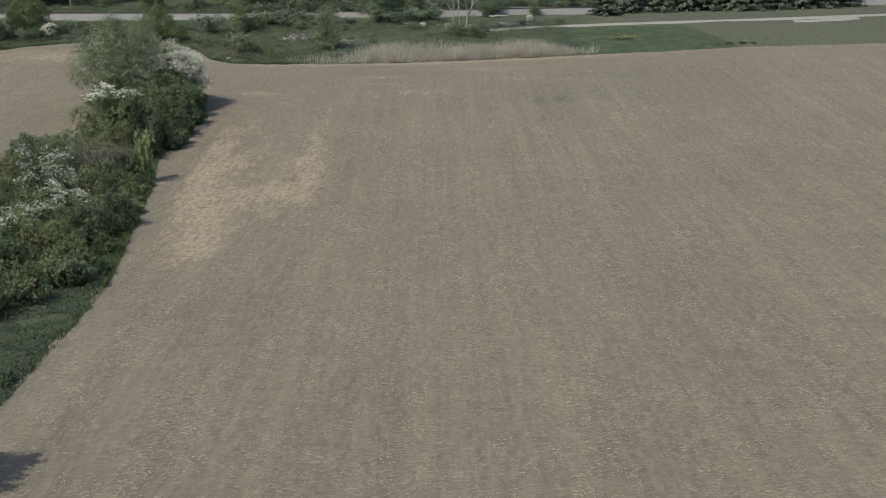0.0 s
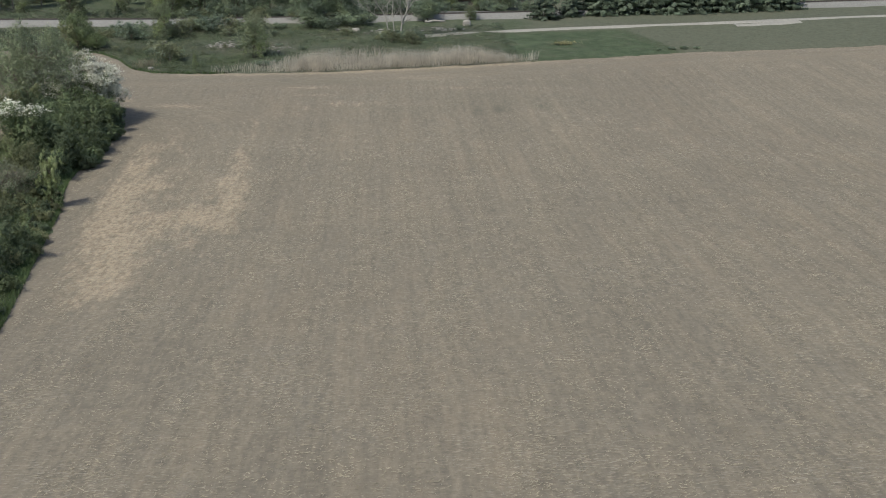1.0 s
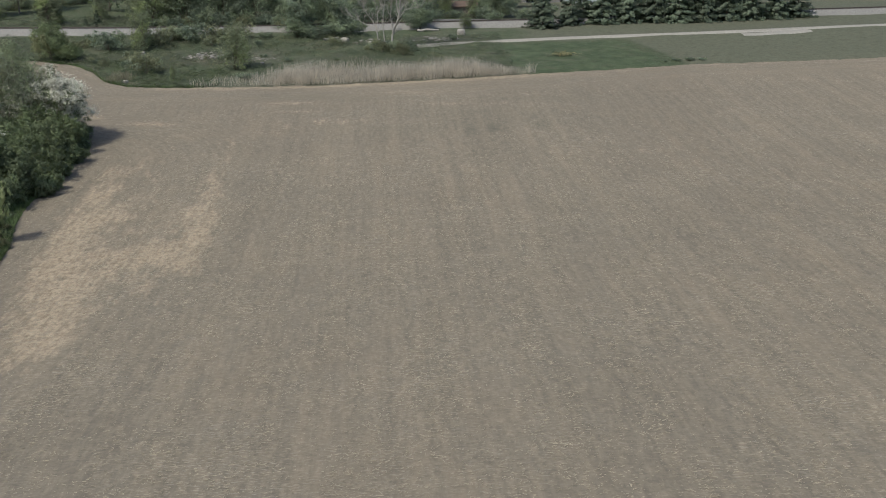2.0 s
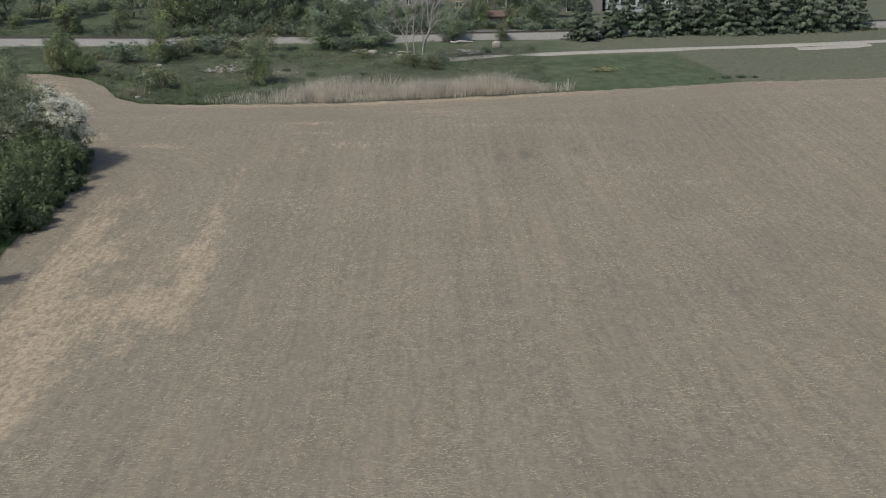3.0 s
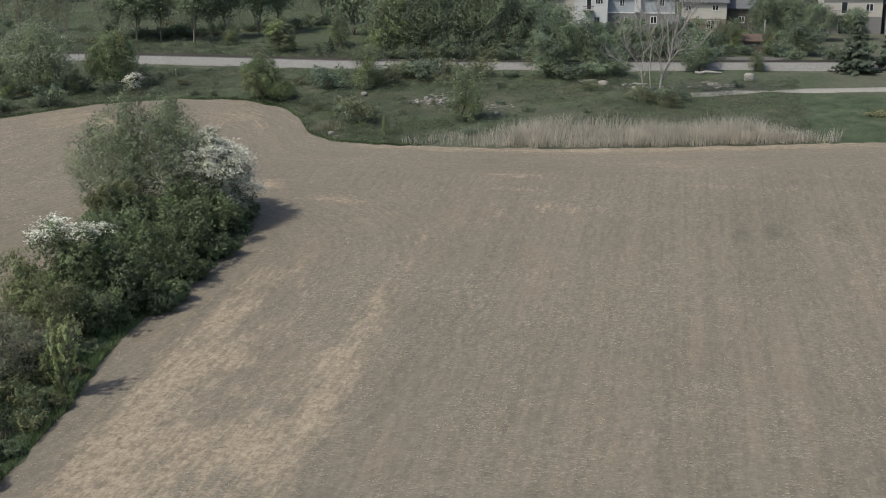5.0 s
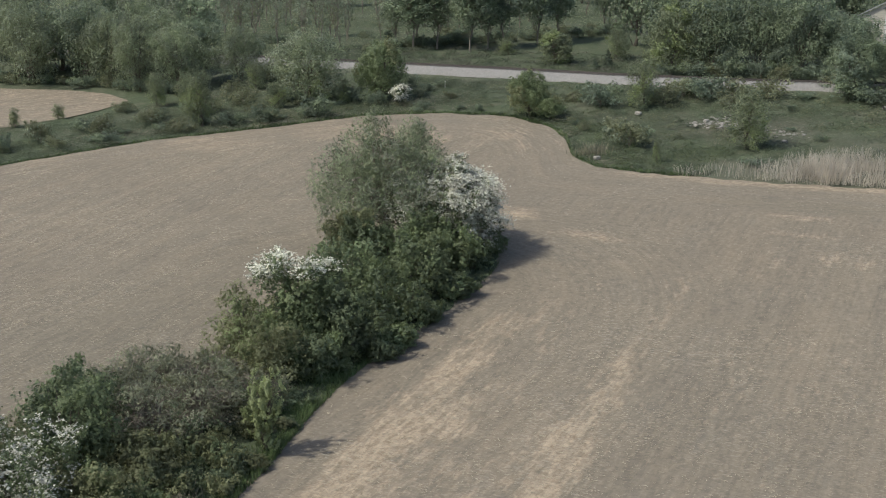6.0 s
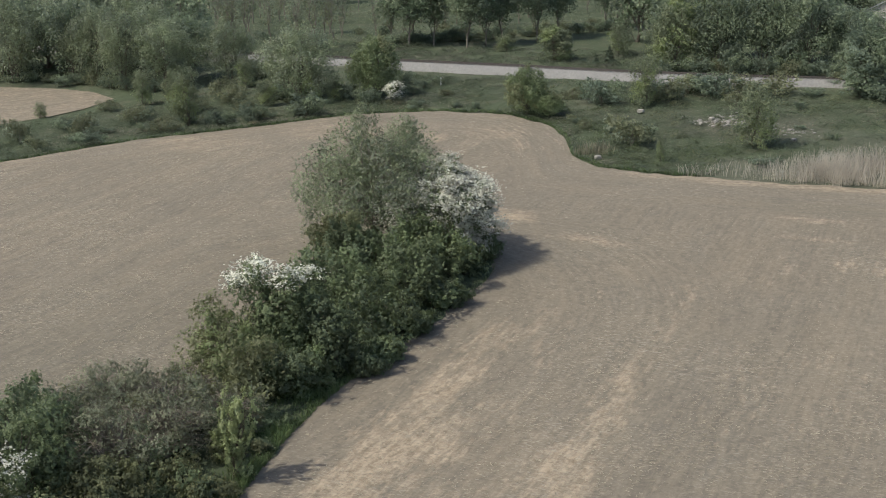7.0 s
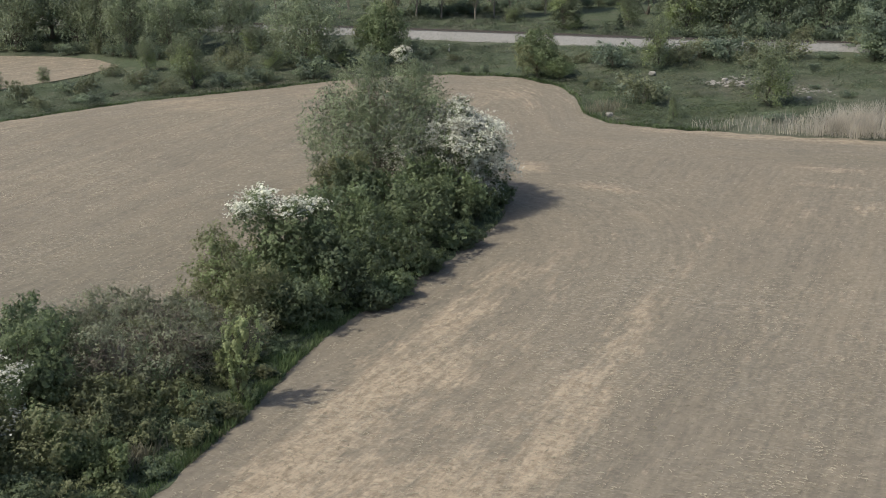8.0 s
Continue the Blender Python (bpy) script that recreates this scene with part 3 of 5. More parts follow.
# ---- the hedge ----
def build_hedge():
    stand(plant("willow", 11, 14.0, 14.9, 140000, 0.056, "leaf_willow", "large rounded grey-green willow at the end of the hedge", "tree", "round", 36, 0.3, 0.03, 0.12, 6, 12, 0.4, M["twig"], long=1.7, second="leaf_grey", wide=0.6, spray=0.24, lift=0.4, warp=0.05, dome=True), -42.0, 161.4)
    stand(plant("hawthorn", 12, 9.4, 10.8, 42000, 0.075, "leaf_mid", "hawthorn tree covered in white blossom at the hedge's end", "tree", "round", 20, 0.16, 0.0, 0.2, 2, 2, 0.45, blossom=(14000, 0.06, 1), spray=0.35, lift=0.0), -37.4, 163.0)
    stand(plant("hawthorn", 13, 8.8, 7.4, 28000, 0.075, "leaf_mid", "tall hedge hawthorn with white blossom on its crown", "tree", "round", 16, 0.16, 0.0, 0.2, 2, 2, 0.45, blossom=(2500, 0.74, -1), second="leaf_dark", spray=0.35, lift=0.0), -37.4, 138)
    rows = ((-34.1, 139, 5.4, 6.0), (-34.1, 145, 5.8, 6.4), (-34.4, 150.8, 6.1, 6.8), (-39.0, 147, 7.2, 7.6), (-34.5, 156.2, 5.2, 6.2), (-30.6, 98.5, 4.2, 6.0), (-30.4, 105.2, 3.8, 5.2), (-33.6, 88.5, 4.2, 6.4), (-39.0, 103.6, 4.8, 6.8), (-38.8, 153.5, 6.6, 6.4), (-34.2, 134.8, 4.2, 4.6), (-36.6, 90, 4.6, 6.6), (-38.6, 98.5, 4.8, 7.0), (-28.6, 89.6, 2.8, 5.0), (-32.4, 109.8, 2.2, 3.6), (-42.4, 107.5, 4.6, 6.0), (-38.6, 115.6, 8.8, 6.6), (-40.6, 117.6, 6.4, 6.0), (-41.9, 119.6, 7.2, 5.0), (-33.0, 81.0, 3.6, 5.6), (-34.8, 76.5, 4.2, 6.0), (-32.6, 71.0, 3.2, 5.0), (-28.4, 86.4, 3.0, 4.6), (-30.2, 82.0, 3.2, 5.0), (-31.8, 77.4, 3.4, 5.2), (-33.6, 159.4, 3.3, 4.4), (-33.7, 164.0, 2.3, 3.6), (-36.5, 157.6, 6.2, 5.0), (-31.7, 142.2, 1.9, 3.0), (-31.8, 147.6, 1.7, 2.8), (-31.9, 153.2, 1.9, 3.2), (-31.6, 139.6, 1.6, 2.4))
    for k, (x, y, h, w) in enumerate(rows):
        stand(plant("hedge_shrub", 20 + k, h, w, 15500 if y < 136 else 12500, 0.068 if y < 136 else 0.082, ("leaf_dark", "leaf_mid")[k % 3 == 1 or y > 144], "dense dark green shrub in the field hedge", "shrub", "round", 16, 0.1, 0.0, 0.15, 3, 1, 0.18, second=("leaf_dark" if y > 144 else ("leaf_mid", "leaf_dark", "leaf_olive")[k % 3]), spray=0.28, warp=0.2), x, y)
    for k, (x, y, h, w) in enumerate(((-39.2, 134.0, 7.0, 6.4), (-36.0, 132.8, 5.4, 5.8), (-40.4, 152.6, 8.6, 3.4), (-31.4, 93.8, 4.2, 6.2), (-42, 112.5, 5.4, 6.0), (-43.4, 155.4, 6.4, 5.0), (-34.8, 117.2, 3.6, 4.8), (-34.6, 112.2, 4.4, 5.6))):
        stand(plant("hedge_shrub", 40 + k, h, w, 21000, 0.06, "leaf_olive", "yellowish green shrub in the field hedge", "shrub", "round", 14, 0.1, 0.0, 0.2, 3, 2, 0.18, second=("leaf_light", "leaf_mid", "leaf_dark")[k % 3], spray=0.3, warp=0.2), x, y)
    for k, (x, y, h, w) in enumerate(((-36.4, 124.5, 4.8, 7.6), (-37.2, 120.6, 5.6, 7.0), (-40.6, 126.5, 4.2, 6.6), (-33.6, 83.5, 2.4, 4.6), (-38.4, 129.5, 4.2, 6.2), (-34.6, 128.2, 3.4, 5.0), (-40.6, 121.6, 5.8, 6.2), (-43.2, 121.8, 4.8, 5.6), (-41.6, 125.6, 5.0, 5.6), (-38.6, 126.6, 4.9, 5.4))):
        stand(plant("bramble_shrub", 50 + k, h, w, 17500, 0.047, "leaf_bramble", "brown twiggy shrub barely in leaf in the hedge", "shrub", "round", 16, 0.42, 0.0, 0.3, 6, 30, 0.25, M["twig"], second=("leaf_olive", "leaf_dark")[k % 2], spray=0.24, warp=0.16), x, y)
    for k, (x, y, h, w) in enumerate(((-33.8, 103.8, 5.0, 5.6), (-37.0, 109.6, 7.4, 6.4), (-35.0, 96.8, 4.6, 6.0))):
        stand(plant("hawthorn", 60 + k, h, w, 25000, 0.06, "leaf_mid", "hedge hawthorn with scattered white blossom", "shrub", "round", 15, 0.12, 0.0, 0.2, 3, 2, 0.4, blossom=((800, 620, 450)[k], 0.45, 1), second="leaf_dark", spray=0.38, lift=0.0, warp=0.2), x, y)
    stand(plant("sapling", 70, 5.9, 2.7, 9500, 0.062, "leaf_fresh", "young bright yellow-green tree beside the hedge", "tree", "column", 26, 0.07, 0.03, 0.4, 1, 4, 0.15, spray=0.42, lift=2.2, per=60), -31.0, 123.8)
    stand(plant("hedge_shrub", 71, 6.2, 5.4, 14000, 0.08, "leaf_mid", "green shrub on the field's grassy edge", "shrub", "round", 10, 0.1, 0.0, 0.2, 3, 1, spray=0.34), -24.0, 52.0)
    stand(plant("hedge_shrub", 72, 2.5, 2.3, 5500, 0.06, "leaf_light", "small bright green shrub on the hedge bank", "shrub", "round", 7, 0.04, 0.0, 0.2, 3, 1, spray=0.2, lift=0.7), -31.2, 113.4)
    low = ((-25.9, 66.0, 1.3, 2.0), (-32.6, 117.6, 2.2, 3.8), (-33.2, 121, 2.4, 3.6), (-31.9, 127.2, 0.9, 1.7), (-33.2, 130, 1.4, 2.6), (-32.9, 114.8, 1.8, 3.0), (-30.6, 109, 2.4, 3.6), (-29.0, 103.5, 2.2, 3.6), (-30.6, 121.6, 1.1, 1.9), (-29.8, 112.2, 0.8, 1.8), (-33.0, 125.4, 1.8, 2.6), (-27.8, 96.4, 1.8, 3.0), (-30.7, 118.6, 1.3, 2.4), (-29.9, 114.9, 0.9, 1.8), (-29.4, 110.6, 1.5, 2.8), (-31.2, 120.8, 1.6, 2.4), (-28.6, 106.6, 1.4, 2.6), (-33.4, 136.4, 1.6, 2.4))
    for k, (x, y, h, w) in enumerate(low):
        stand(plant("hedge_shrub", 73 + k, h, w, 4600, 0.06, ("leaf_dark", "leaf_mid")[k % 3 == 2], "low green shrub at the foot of the hedge", "shrub", "round", 8, 0.05, 0.0, 0.2, 3, 2, second="leaf_olive", spray=0.26, warp=0.2), x, y)


# ---- scrub, trees and rail beyond the field ----
def scatter(proto, rows, rng, tall0, wide0):
    """Copies of a plant at rows of x, y, height, width."""
    first = True
    for x, y, h, w in rows:
        m = place(x, y, rng.uniform(0, 360), w / wide0, (h / tall0) / (w / wide0))
        if first:
            proto.matrix_basis = m
            first = False
        else:
            copy_bare(proto, m)


def copy_bare(ob, m):
    keep = ob.matrix_basis.copy()
    ob.matrix_basis = Matrix.Identity(4)
    made = copy_thing(ob, m)
    ob.matrix_basis = keep
    made.matrix_basis = m
    return made


def build_far_trees():
    rng = np.random.default_rng(5)
    t1 = plant("broadleaf_tree", 101, 14, 11, 17000, 0.126, "far_mid", "tall dense green tree in the woods behind the railway", "tree", "round", 22, 0.24, 0.02, 0.2, 1, 0, 0.35, second="far_dark", warp=0.12, group="trees of the woods behind the railway")
    scatter(t1, ((-34, 251.5, 13.9, 9.6), (-27.4, 253, 14.9, 10.5), (-20.8, 252.5, 13.7, 9.5), (-25, 264, 15, 11), (-37, 264, 15, 11), (-14, 262, 10, 9), (-110.1, 226, 12, 9.2), (-16, 255, 11, 8), (-45, 274, 15, 11), (-131, 222, 14.6, 11), (22, 285, 9, 7), (27, 287, 9, 7.5), (31.5, 282, 8, 6.5), (38, 284, 7, 6)), rng, 14, 11)
    t2 = plant("willow", 102, 13, 12, 17000, 0.11, "leaf_willow", "broad grey-green tree at the edge of the scrub", "tree", "round", 24, 0.2, 0.0, 0.2, 2, 0, 0.3, second="leaf_grey", warp=0.12, group="grey-green trees by the scrub")
    scatter(t2, ((-138, 217, 15.5, 11.7), (-145, 222, 15.5, 12.5), (-117, 218, 13.4, 10), (-84.7, 217, 12, 12), (-103, 226, 10.5, 9), (-110.2, 219.6, 11.4, 9.9), (-124, 220, 13.4, 9.5), (-152, 216, 15, 12), (-119, 229, 12.5, 10), (-127, 232, 14, 11), (-140, 232, 15, 12)), rng, 13, 12)
    t3 = plant("maple", 103, 9, 8, 16000, 0.092, "far_mid", "round-crowned green tree at the field's far edge", "tree", "round", 18, 0.18, 0.0, 0.15, 1, 0, 0.4, second="far_dark", warp=0.15, group="round green trees beyond the field")
    bright = plant("maple", 113, 7, 7, 15000, 0.09, "leaf_mid", "dense bright green young maple at the field's far edge", "tree", "round", 20, 0.14, 0.0, 0.1, 1, 0, 0.3, second="leaf_olive", warp=0.12, group="round green trees beyond the field")
    scatter(bright, ((-75.1, 221, 9.4, 8.4), (-50.2, 216.8, 6.8, 6.6), (-47.1, 216, 3.4, 4.6)), rng, 7, 7)
    scatter(t3, ((-11.8, 238.0, 10.2, 8.9), (27, 263, 6.4, 8.1), (10.3, 243, 5, 6), (-6.2, 240.6, 9.6, 8.6), (-1, 262, 6, 7), (4.5, 263, 6, 7), (-7.5, 254, 5.5, 6)), rng, 9, 8)
    t4 = plant("young_tree", 104, 8, 5.4, 8000, 0.085, "far_olive", "slender young tree in thin fresh leaf", "tree", "column", 16, 0.09, 0.1, 0.35, 1, 1, 0.5, second="leaf_light", group="young trees in the scrub")
    scatter(t4, ((-91.8, 200.4, 8.3, 5.4), (-111.5, 214.9, 4, 1.8), (-82.3, 216.4, 4.9, 4.4), (-97.5, 222.5, 5, 4), (-79.2, 217, 4.4, 3), (-37.2, 225, 7.2, 4.8), (-19.5, 208, 7.9, 6.0), (-27.9, 199.4, 3.2, 1.3), (-116.6, 191.2, 3.3, 2), (19, 244.4, 3.4, 3), (16.4, 263, 6.4, 3.6), (21.6, 262.6, 5.6, 3), (16, 268, 6, 4), (13.5, 267, 6, 4), (-103, 212, 5, 3), (-52, 262, 6, 5), (-44, 256, 7, 5), (-72, 262, 3.5, 4), (-114.6, 197.6, 2.6, 2.2), (-99, 207, 4.6, 3.2), (-106, 209, 5.2, 3.4), (-87, 212, 4.4, 3.4)), rng, 8, 5.4)
    asp = plant("aspen", 112, 12, 7.5, 12000, 0.12, "far_olive", "tall light green aspen in fresh leaf", "tree", "round", 22, 0.16, 0.0, 0.3, 2, 1, 0.45, second="leaf_light", group="aspens")
    scatter(asp, ((-39.8, 249.6, 12.5, 7.6), (-36.4, 256, 14, 7), (-60, 254, 6.6, 6.6)), rng, 12, 7.5)
    t5 = plant("bush", 105, 4.6, 6.8, 2000, 0.145, "far_dark", "low rounded bush in the rough grass", "shrub", "round", 14, 0.1, 0.0, 0.2, 2, 0, 0.4, second="far_mid", warp=0.25, group="bushes in the rough grass")
    scatter(t5, ((-37, 230, 3, 6), (-17.3, 201.5, 1.2, 4.2), (51.0, 211.7, 0.6, 1.7), (53.2, 212.1, 0.75, 1.9), (55.4, 212.3, 0.6, 1.6), (48.6, 211.2, 0.4, 1.3), (6.8, 223.2, 2.2, 4.6), (2.8, 224.2, 1.8, 4.0), (-75.1, 230.2, 2.6, 3), (-42.6, 224, 4.6, 6.3), (-29.8, 232, 4.3, 7), (-17.6, 235.4, 1.4, 3.6), (-8, 234.5, 3, 6.5), (-57.9, 217.6, 1.5, 1.2), (-54.1, 216.4, 0.8, 1), (-2, 238, 3.4, 6), (4.8, 224.0, 1.8, 6.4), (-61, 218, 1, 1.6), (-98, 188, 2, 4), (-88, 202, 2.4, 4.4), (-80, 209, 1.8, 3.6), (-106, 193, 2.2, 4), (-89, 216, 3.0, 5.0), (-79, 218.6, 3.2, 5), (-14, 258, 4, 6), (36, 262, 4, 6), (0.5, 254, 4, 7), (4.5, 259, 4.4, 6.4), (9, 256, 4.6, 6), (12, 262, 5, 6), (-4, 250, 3.4, 6), (25, 255, 3, 5), (31, 256, 3.6, 5), (14.5, 258.5, 3, 4), (-9, 262, 5, 7), (3, 270, 4.4, 7), (10, 274, 4, 6), (-5, 274, 5, 7), (29, 272, 5, 7), (22.5, 274, 4, 6), (-11.5, 236.4, 3.4, 7), (-4.8, 236.6, 3.4, 7), (-24.6, 236.2, 1.7, 6), (-33, 236, 2.6, 6), (12.4, 252.6, 3.6, 5), (18.2, 261.4, 2.6, 4), (23.4, 261, 3.6, 4.6), (8.5, 285, 5, 7), (-2, 284, 5, 8)), rng, 4.6, 6.8)
    t7 = plant("thicket", 109, 4, 6.4, 1900, 0.13, "leaf_brown", "brownish half-bare bush in the rough grass", "shrub", "round", 14, 0.1, 0.0, 0.3, 3, 0, 0.45, M["twig"], second="leaf_grey", warp=0.25, group="half-bare bushes in the rough grass")
    scatter(t7, ((-33.1, 204.8, 3.9, 7.2), (-33.5, 233, 3, 6.5), (-26.6, 233.6, 3.2, 6), (-100, 229, 3.5, 6), (-95.5, 228, 3, 6), (-92, 224, 2.6, 5), (-94, 213.6, 2.6, 5), (-98, 217, 3.0, 5.5), (-104, 214, 2.6, 5), (-88, 208.6, 2.0, 4.5), (-34.5, 228, 3.2, 5), (-22.2, 235, 3.2, 6.3), (-26, 228, 2, 4), (-93, 196.5, 2.2, 4.6), (-84, 205, 1.8, 4), (-100, 200, 2.5, 5), (-47, 226, 2, 4), (-108, 204, 2, 4), (-96, 206, 2.2, 4), (-14, 243, 3, 6), (-5, 228, 1.6, 4), (6.6, 218.6, 2.4, 4.2), (3.0, 220.4, 2.6, 5.0)), rng, 4, 6.4)
    more = np.random.default_rng(61)
    for k in range(80):
        u = more.random()
        if k < 16:
            x = -112 + 40 * u
            y = edge(x) + 3 + 24 * more.random()
        elif k < 30:
            x, y = -138 + 48 * u, 252 + 34 * more.random()
        else:
            x = -95 + 31 * u
            y = 269 + (x + 92) * 1.15 + more.uniform(-2.5, 2.5)
        if k > 45:
            x = -62 + 84 * u
            y = edge(x) + 4 + (228 - edge(x)) * more.random()
        if y < 237 or y > 248:
            copy_bare((t5, t7)[k % 2], place(x, y, more.uniform(0, 360), more.uniform(0.35, 0.75) * (0.45 if k > 45 else 1), more.uniform(0.7, 1.2)))
    for k in range(30):
        x = more.uniform(-112, -62)
        y = edge(x) + 1.5 + 22 * more.random()
        copy_bare((t5, t7)[k % 2], place(x, y, more.uniform(0, 360), more.uniform(0.22, 0.5), more.uniform(0.45, 0.85)))
    for k in range(46):
        if k < 12:
            x, y, q = -144 + 3.1 * k + more.uniform(-1, 1), 216.8 + more.uniform(-0.6, 1.4), 0.5
        elif k < 38:
            x, y, q = -95 + 1.25 * (k - 12), 265.5 + 1.25 * (k - 12) * 1.0 + more.uniform(-1.5, 1.5), 0.5
        else:
            x, y, q = -40 + 3.4 * (k - 38) + more.uniform(-1, 1), 248 + more.uniform(-0.5, 1), 0.62
        copy_bare((t5, t7)[k % 3 == 1], place(x, y, more.uniform(0, 360), q * more.uniform(0.8, 1.25), more.uniform(0.8, 1.2)))
    b = plant("hawthorn", 106, 3, 2.7, 4200, 0.1, "leaf_mid", "small hawthorn white with blossom beside the scrub", "shrub", "round", 9, 0.08, 0.1, 0.2, 2, 1, blossom=(1000, 0.2, 0))
    stand(b, -70.7, 218.6, 0, 0.95)
    t6 = plant("poplar", 107, 15, 6.2, 11000, 0.115, "far_mid", "tall tree with a bare straight trunk in a row", "tree", "column", 22, 0.1, 0.3, 0.3, 1, 0, 0.35, M["twig"], second="far_dark", group="row of tall trees behind the railway")
    scatter(t6, ((-92.3, 266, 17, 9.5), (-88.6, 268.5, 16, 8.5), (-80.9, 266, 17, 8.6), (-79.1, 270, 16, 7.6), (-77.2, 273, 17, 9.0), (-72.6, 278.3, 17, 8.6), (-70.6, 284, 16, 7.6), (-65.7, 297, 16, 6), (-64.5, 301, 16, 5.6), (-64, 307, 16, 6), (-98, 270, 15, 6.4), (-96.5, 276, 15, 6)), rng, 15, 6.2)
    t8 = plant("thin_tree", 110, 11, 4.2, 620, 0.14, "leaf_grey", "thin grey tree of the young woods", "tree", "column", 14, 0.11, 0.3, 0.4, 1, 0, 0.6, M["twig"], second="leaf_brown", group="thin trees of the young woods")
    rows = []
    while len(rows) < 125:
        x, y = rng.uniform(-200, -62), rng.uniform(254, 345)
        if y > 272 + 1.3 * (x + 92) and (x < -70 or y > 312):
            rows.append((x, y, rng.uniform(8, 14), rng.uniform(3, 5.5)))
    scatter(t8, rows, rng, 11, 5.0)
    t9 = plant("broadleaf_tree", 111, 15, 12, 2600, 0.275, "far_mid", "broad green tree of the far woods", "tree", "round", 16, 0.26, 0.02, 0.2, 1, 0, 0.3, second="leaf_grey", group="trees of the far woods")
    rows = [(x + rng.uniform(-5, 5), 352 + 10 * math.sin(x * 0.05) + rng.uniform(-9, 9), rng.uniform(12, 17), rng.uniform(10, 15)) for x in np.arange(-270, 150, 14)]
    rows += [(rng.uniform(-58, -22), rng.uniform(276, 335), rng.uniform(12, 16), rng.uniform(9, 13)) for k in range(14)]
    rows += [(rng.uniform(-190, -128), rng.uniform(226, 256), rng.uniform(12, 16), rng.uniform(10, 13)) for k in range(16)]
    rows += [(28 + 9 * k, 318 + rng.uniform(-6, 6), rng.uniform(10, 14), rng.uniform(9, 12)) for k in range(8)]
    scatter(t9, rows, rng, 15, 12)
    s = spruce("spruce", 108, 10.3, 6.6)
    scatter(s, ((33.5, 244.8, 9, 7), (39.3, 249.4, 9, 6), (45.7, 251, 10.5, 7.6), (51.4, 253, 11, 7.6), (56.4, 253, 11.5, 7.6), (61.2, 252.6, 12, 7.8), (66.2, 253.8, 12, 8), (71.5, 255.6, 12, 8), (77, 257, 12, 8), (82.5, 258.5, 11.4, 8), (87.5, 260.5, 10, 7.4), (48.6, 256, 10.5, 7), (64, 258, 11.5, 8), (74.4, 260, 11.5, 8), (42.5, 253, 8.5, 6), (-52.9, 252.5, 2, 1.6), (-50.9, 253.1, 3.2, 2.4), (59.5, 258.5, 9.4, 6.5), (69, 260, 9.4, 6.5), (54, 259, 9, 6), (79, 263, 9, 6)), rng, 10.3, 6.6)


def spruce(name, seed, h, w):
    rng = np.random.default_rng(seed)
    root = tagged(new(name), "dark green spruce in a dense planted row", "tree", "spruces in the planted row")
    V, Fc = [], []
    tube(V, Fc, [Vector((0, 0, -0.2)), Vector((0, 0, h * 0.5)), Vector((0, 0, h))], [0.16, 0.1, 0.02], 6)
    part("trunk", mesh_of("trunk", V, Fc, M["bark"], False), root)
    P, D = [], []
    tiers = 17
    for k in range(tiers):
        z = h * (0.03 + 0.94 * k / tiers)
        r = w * 0.5 * (1 - k / tiers) ** 0.85 + 0.15
        arms = max(5, int(13 * (1 - k / tiers)))
        for a in range(arms):
            an = a * 6.283 / arms + rng.uniform(-0.5, 0.5) + k
            lift = h * rng.uniform(-0.035, 0.035)
            L = r * rng.uniform(0.62, 1.16)
            m = int(22 + 66 * L / (w * 0.5))
            u = rng.uniform(0.1, 1, m) ** 0.7
            side = rng.normal(size=m) * 0.16 * L * (1.1 - u)
            q = np.stack([np.cos(an) * L * u - np.sin(an) * side, np.sin(an) * L * u + np.cos(an) * side, z + lift + L * (0.06 - 0.34 * u + 0.2 * u * u) + rng.normal(size=m) * 0.1 - 0.15 * abs(side)], -1)
            P.append(q)
            D.append(np.repeat([[math.cos(an), math.sin(an), 0.3]], m, 0))
    P, D = np.concatenate(P), np.concatenate(D)
    keep = P[:, 2] > 0.05
    V, Fc = leaves(rng, P[keep], 0.142, 0.25, D[keep], 1.3, 3)
    part("crown", mesh_of("crown", V, Fc, M["needle"]), root)
    return root


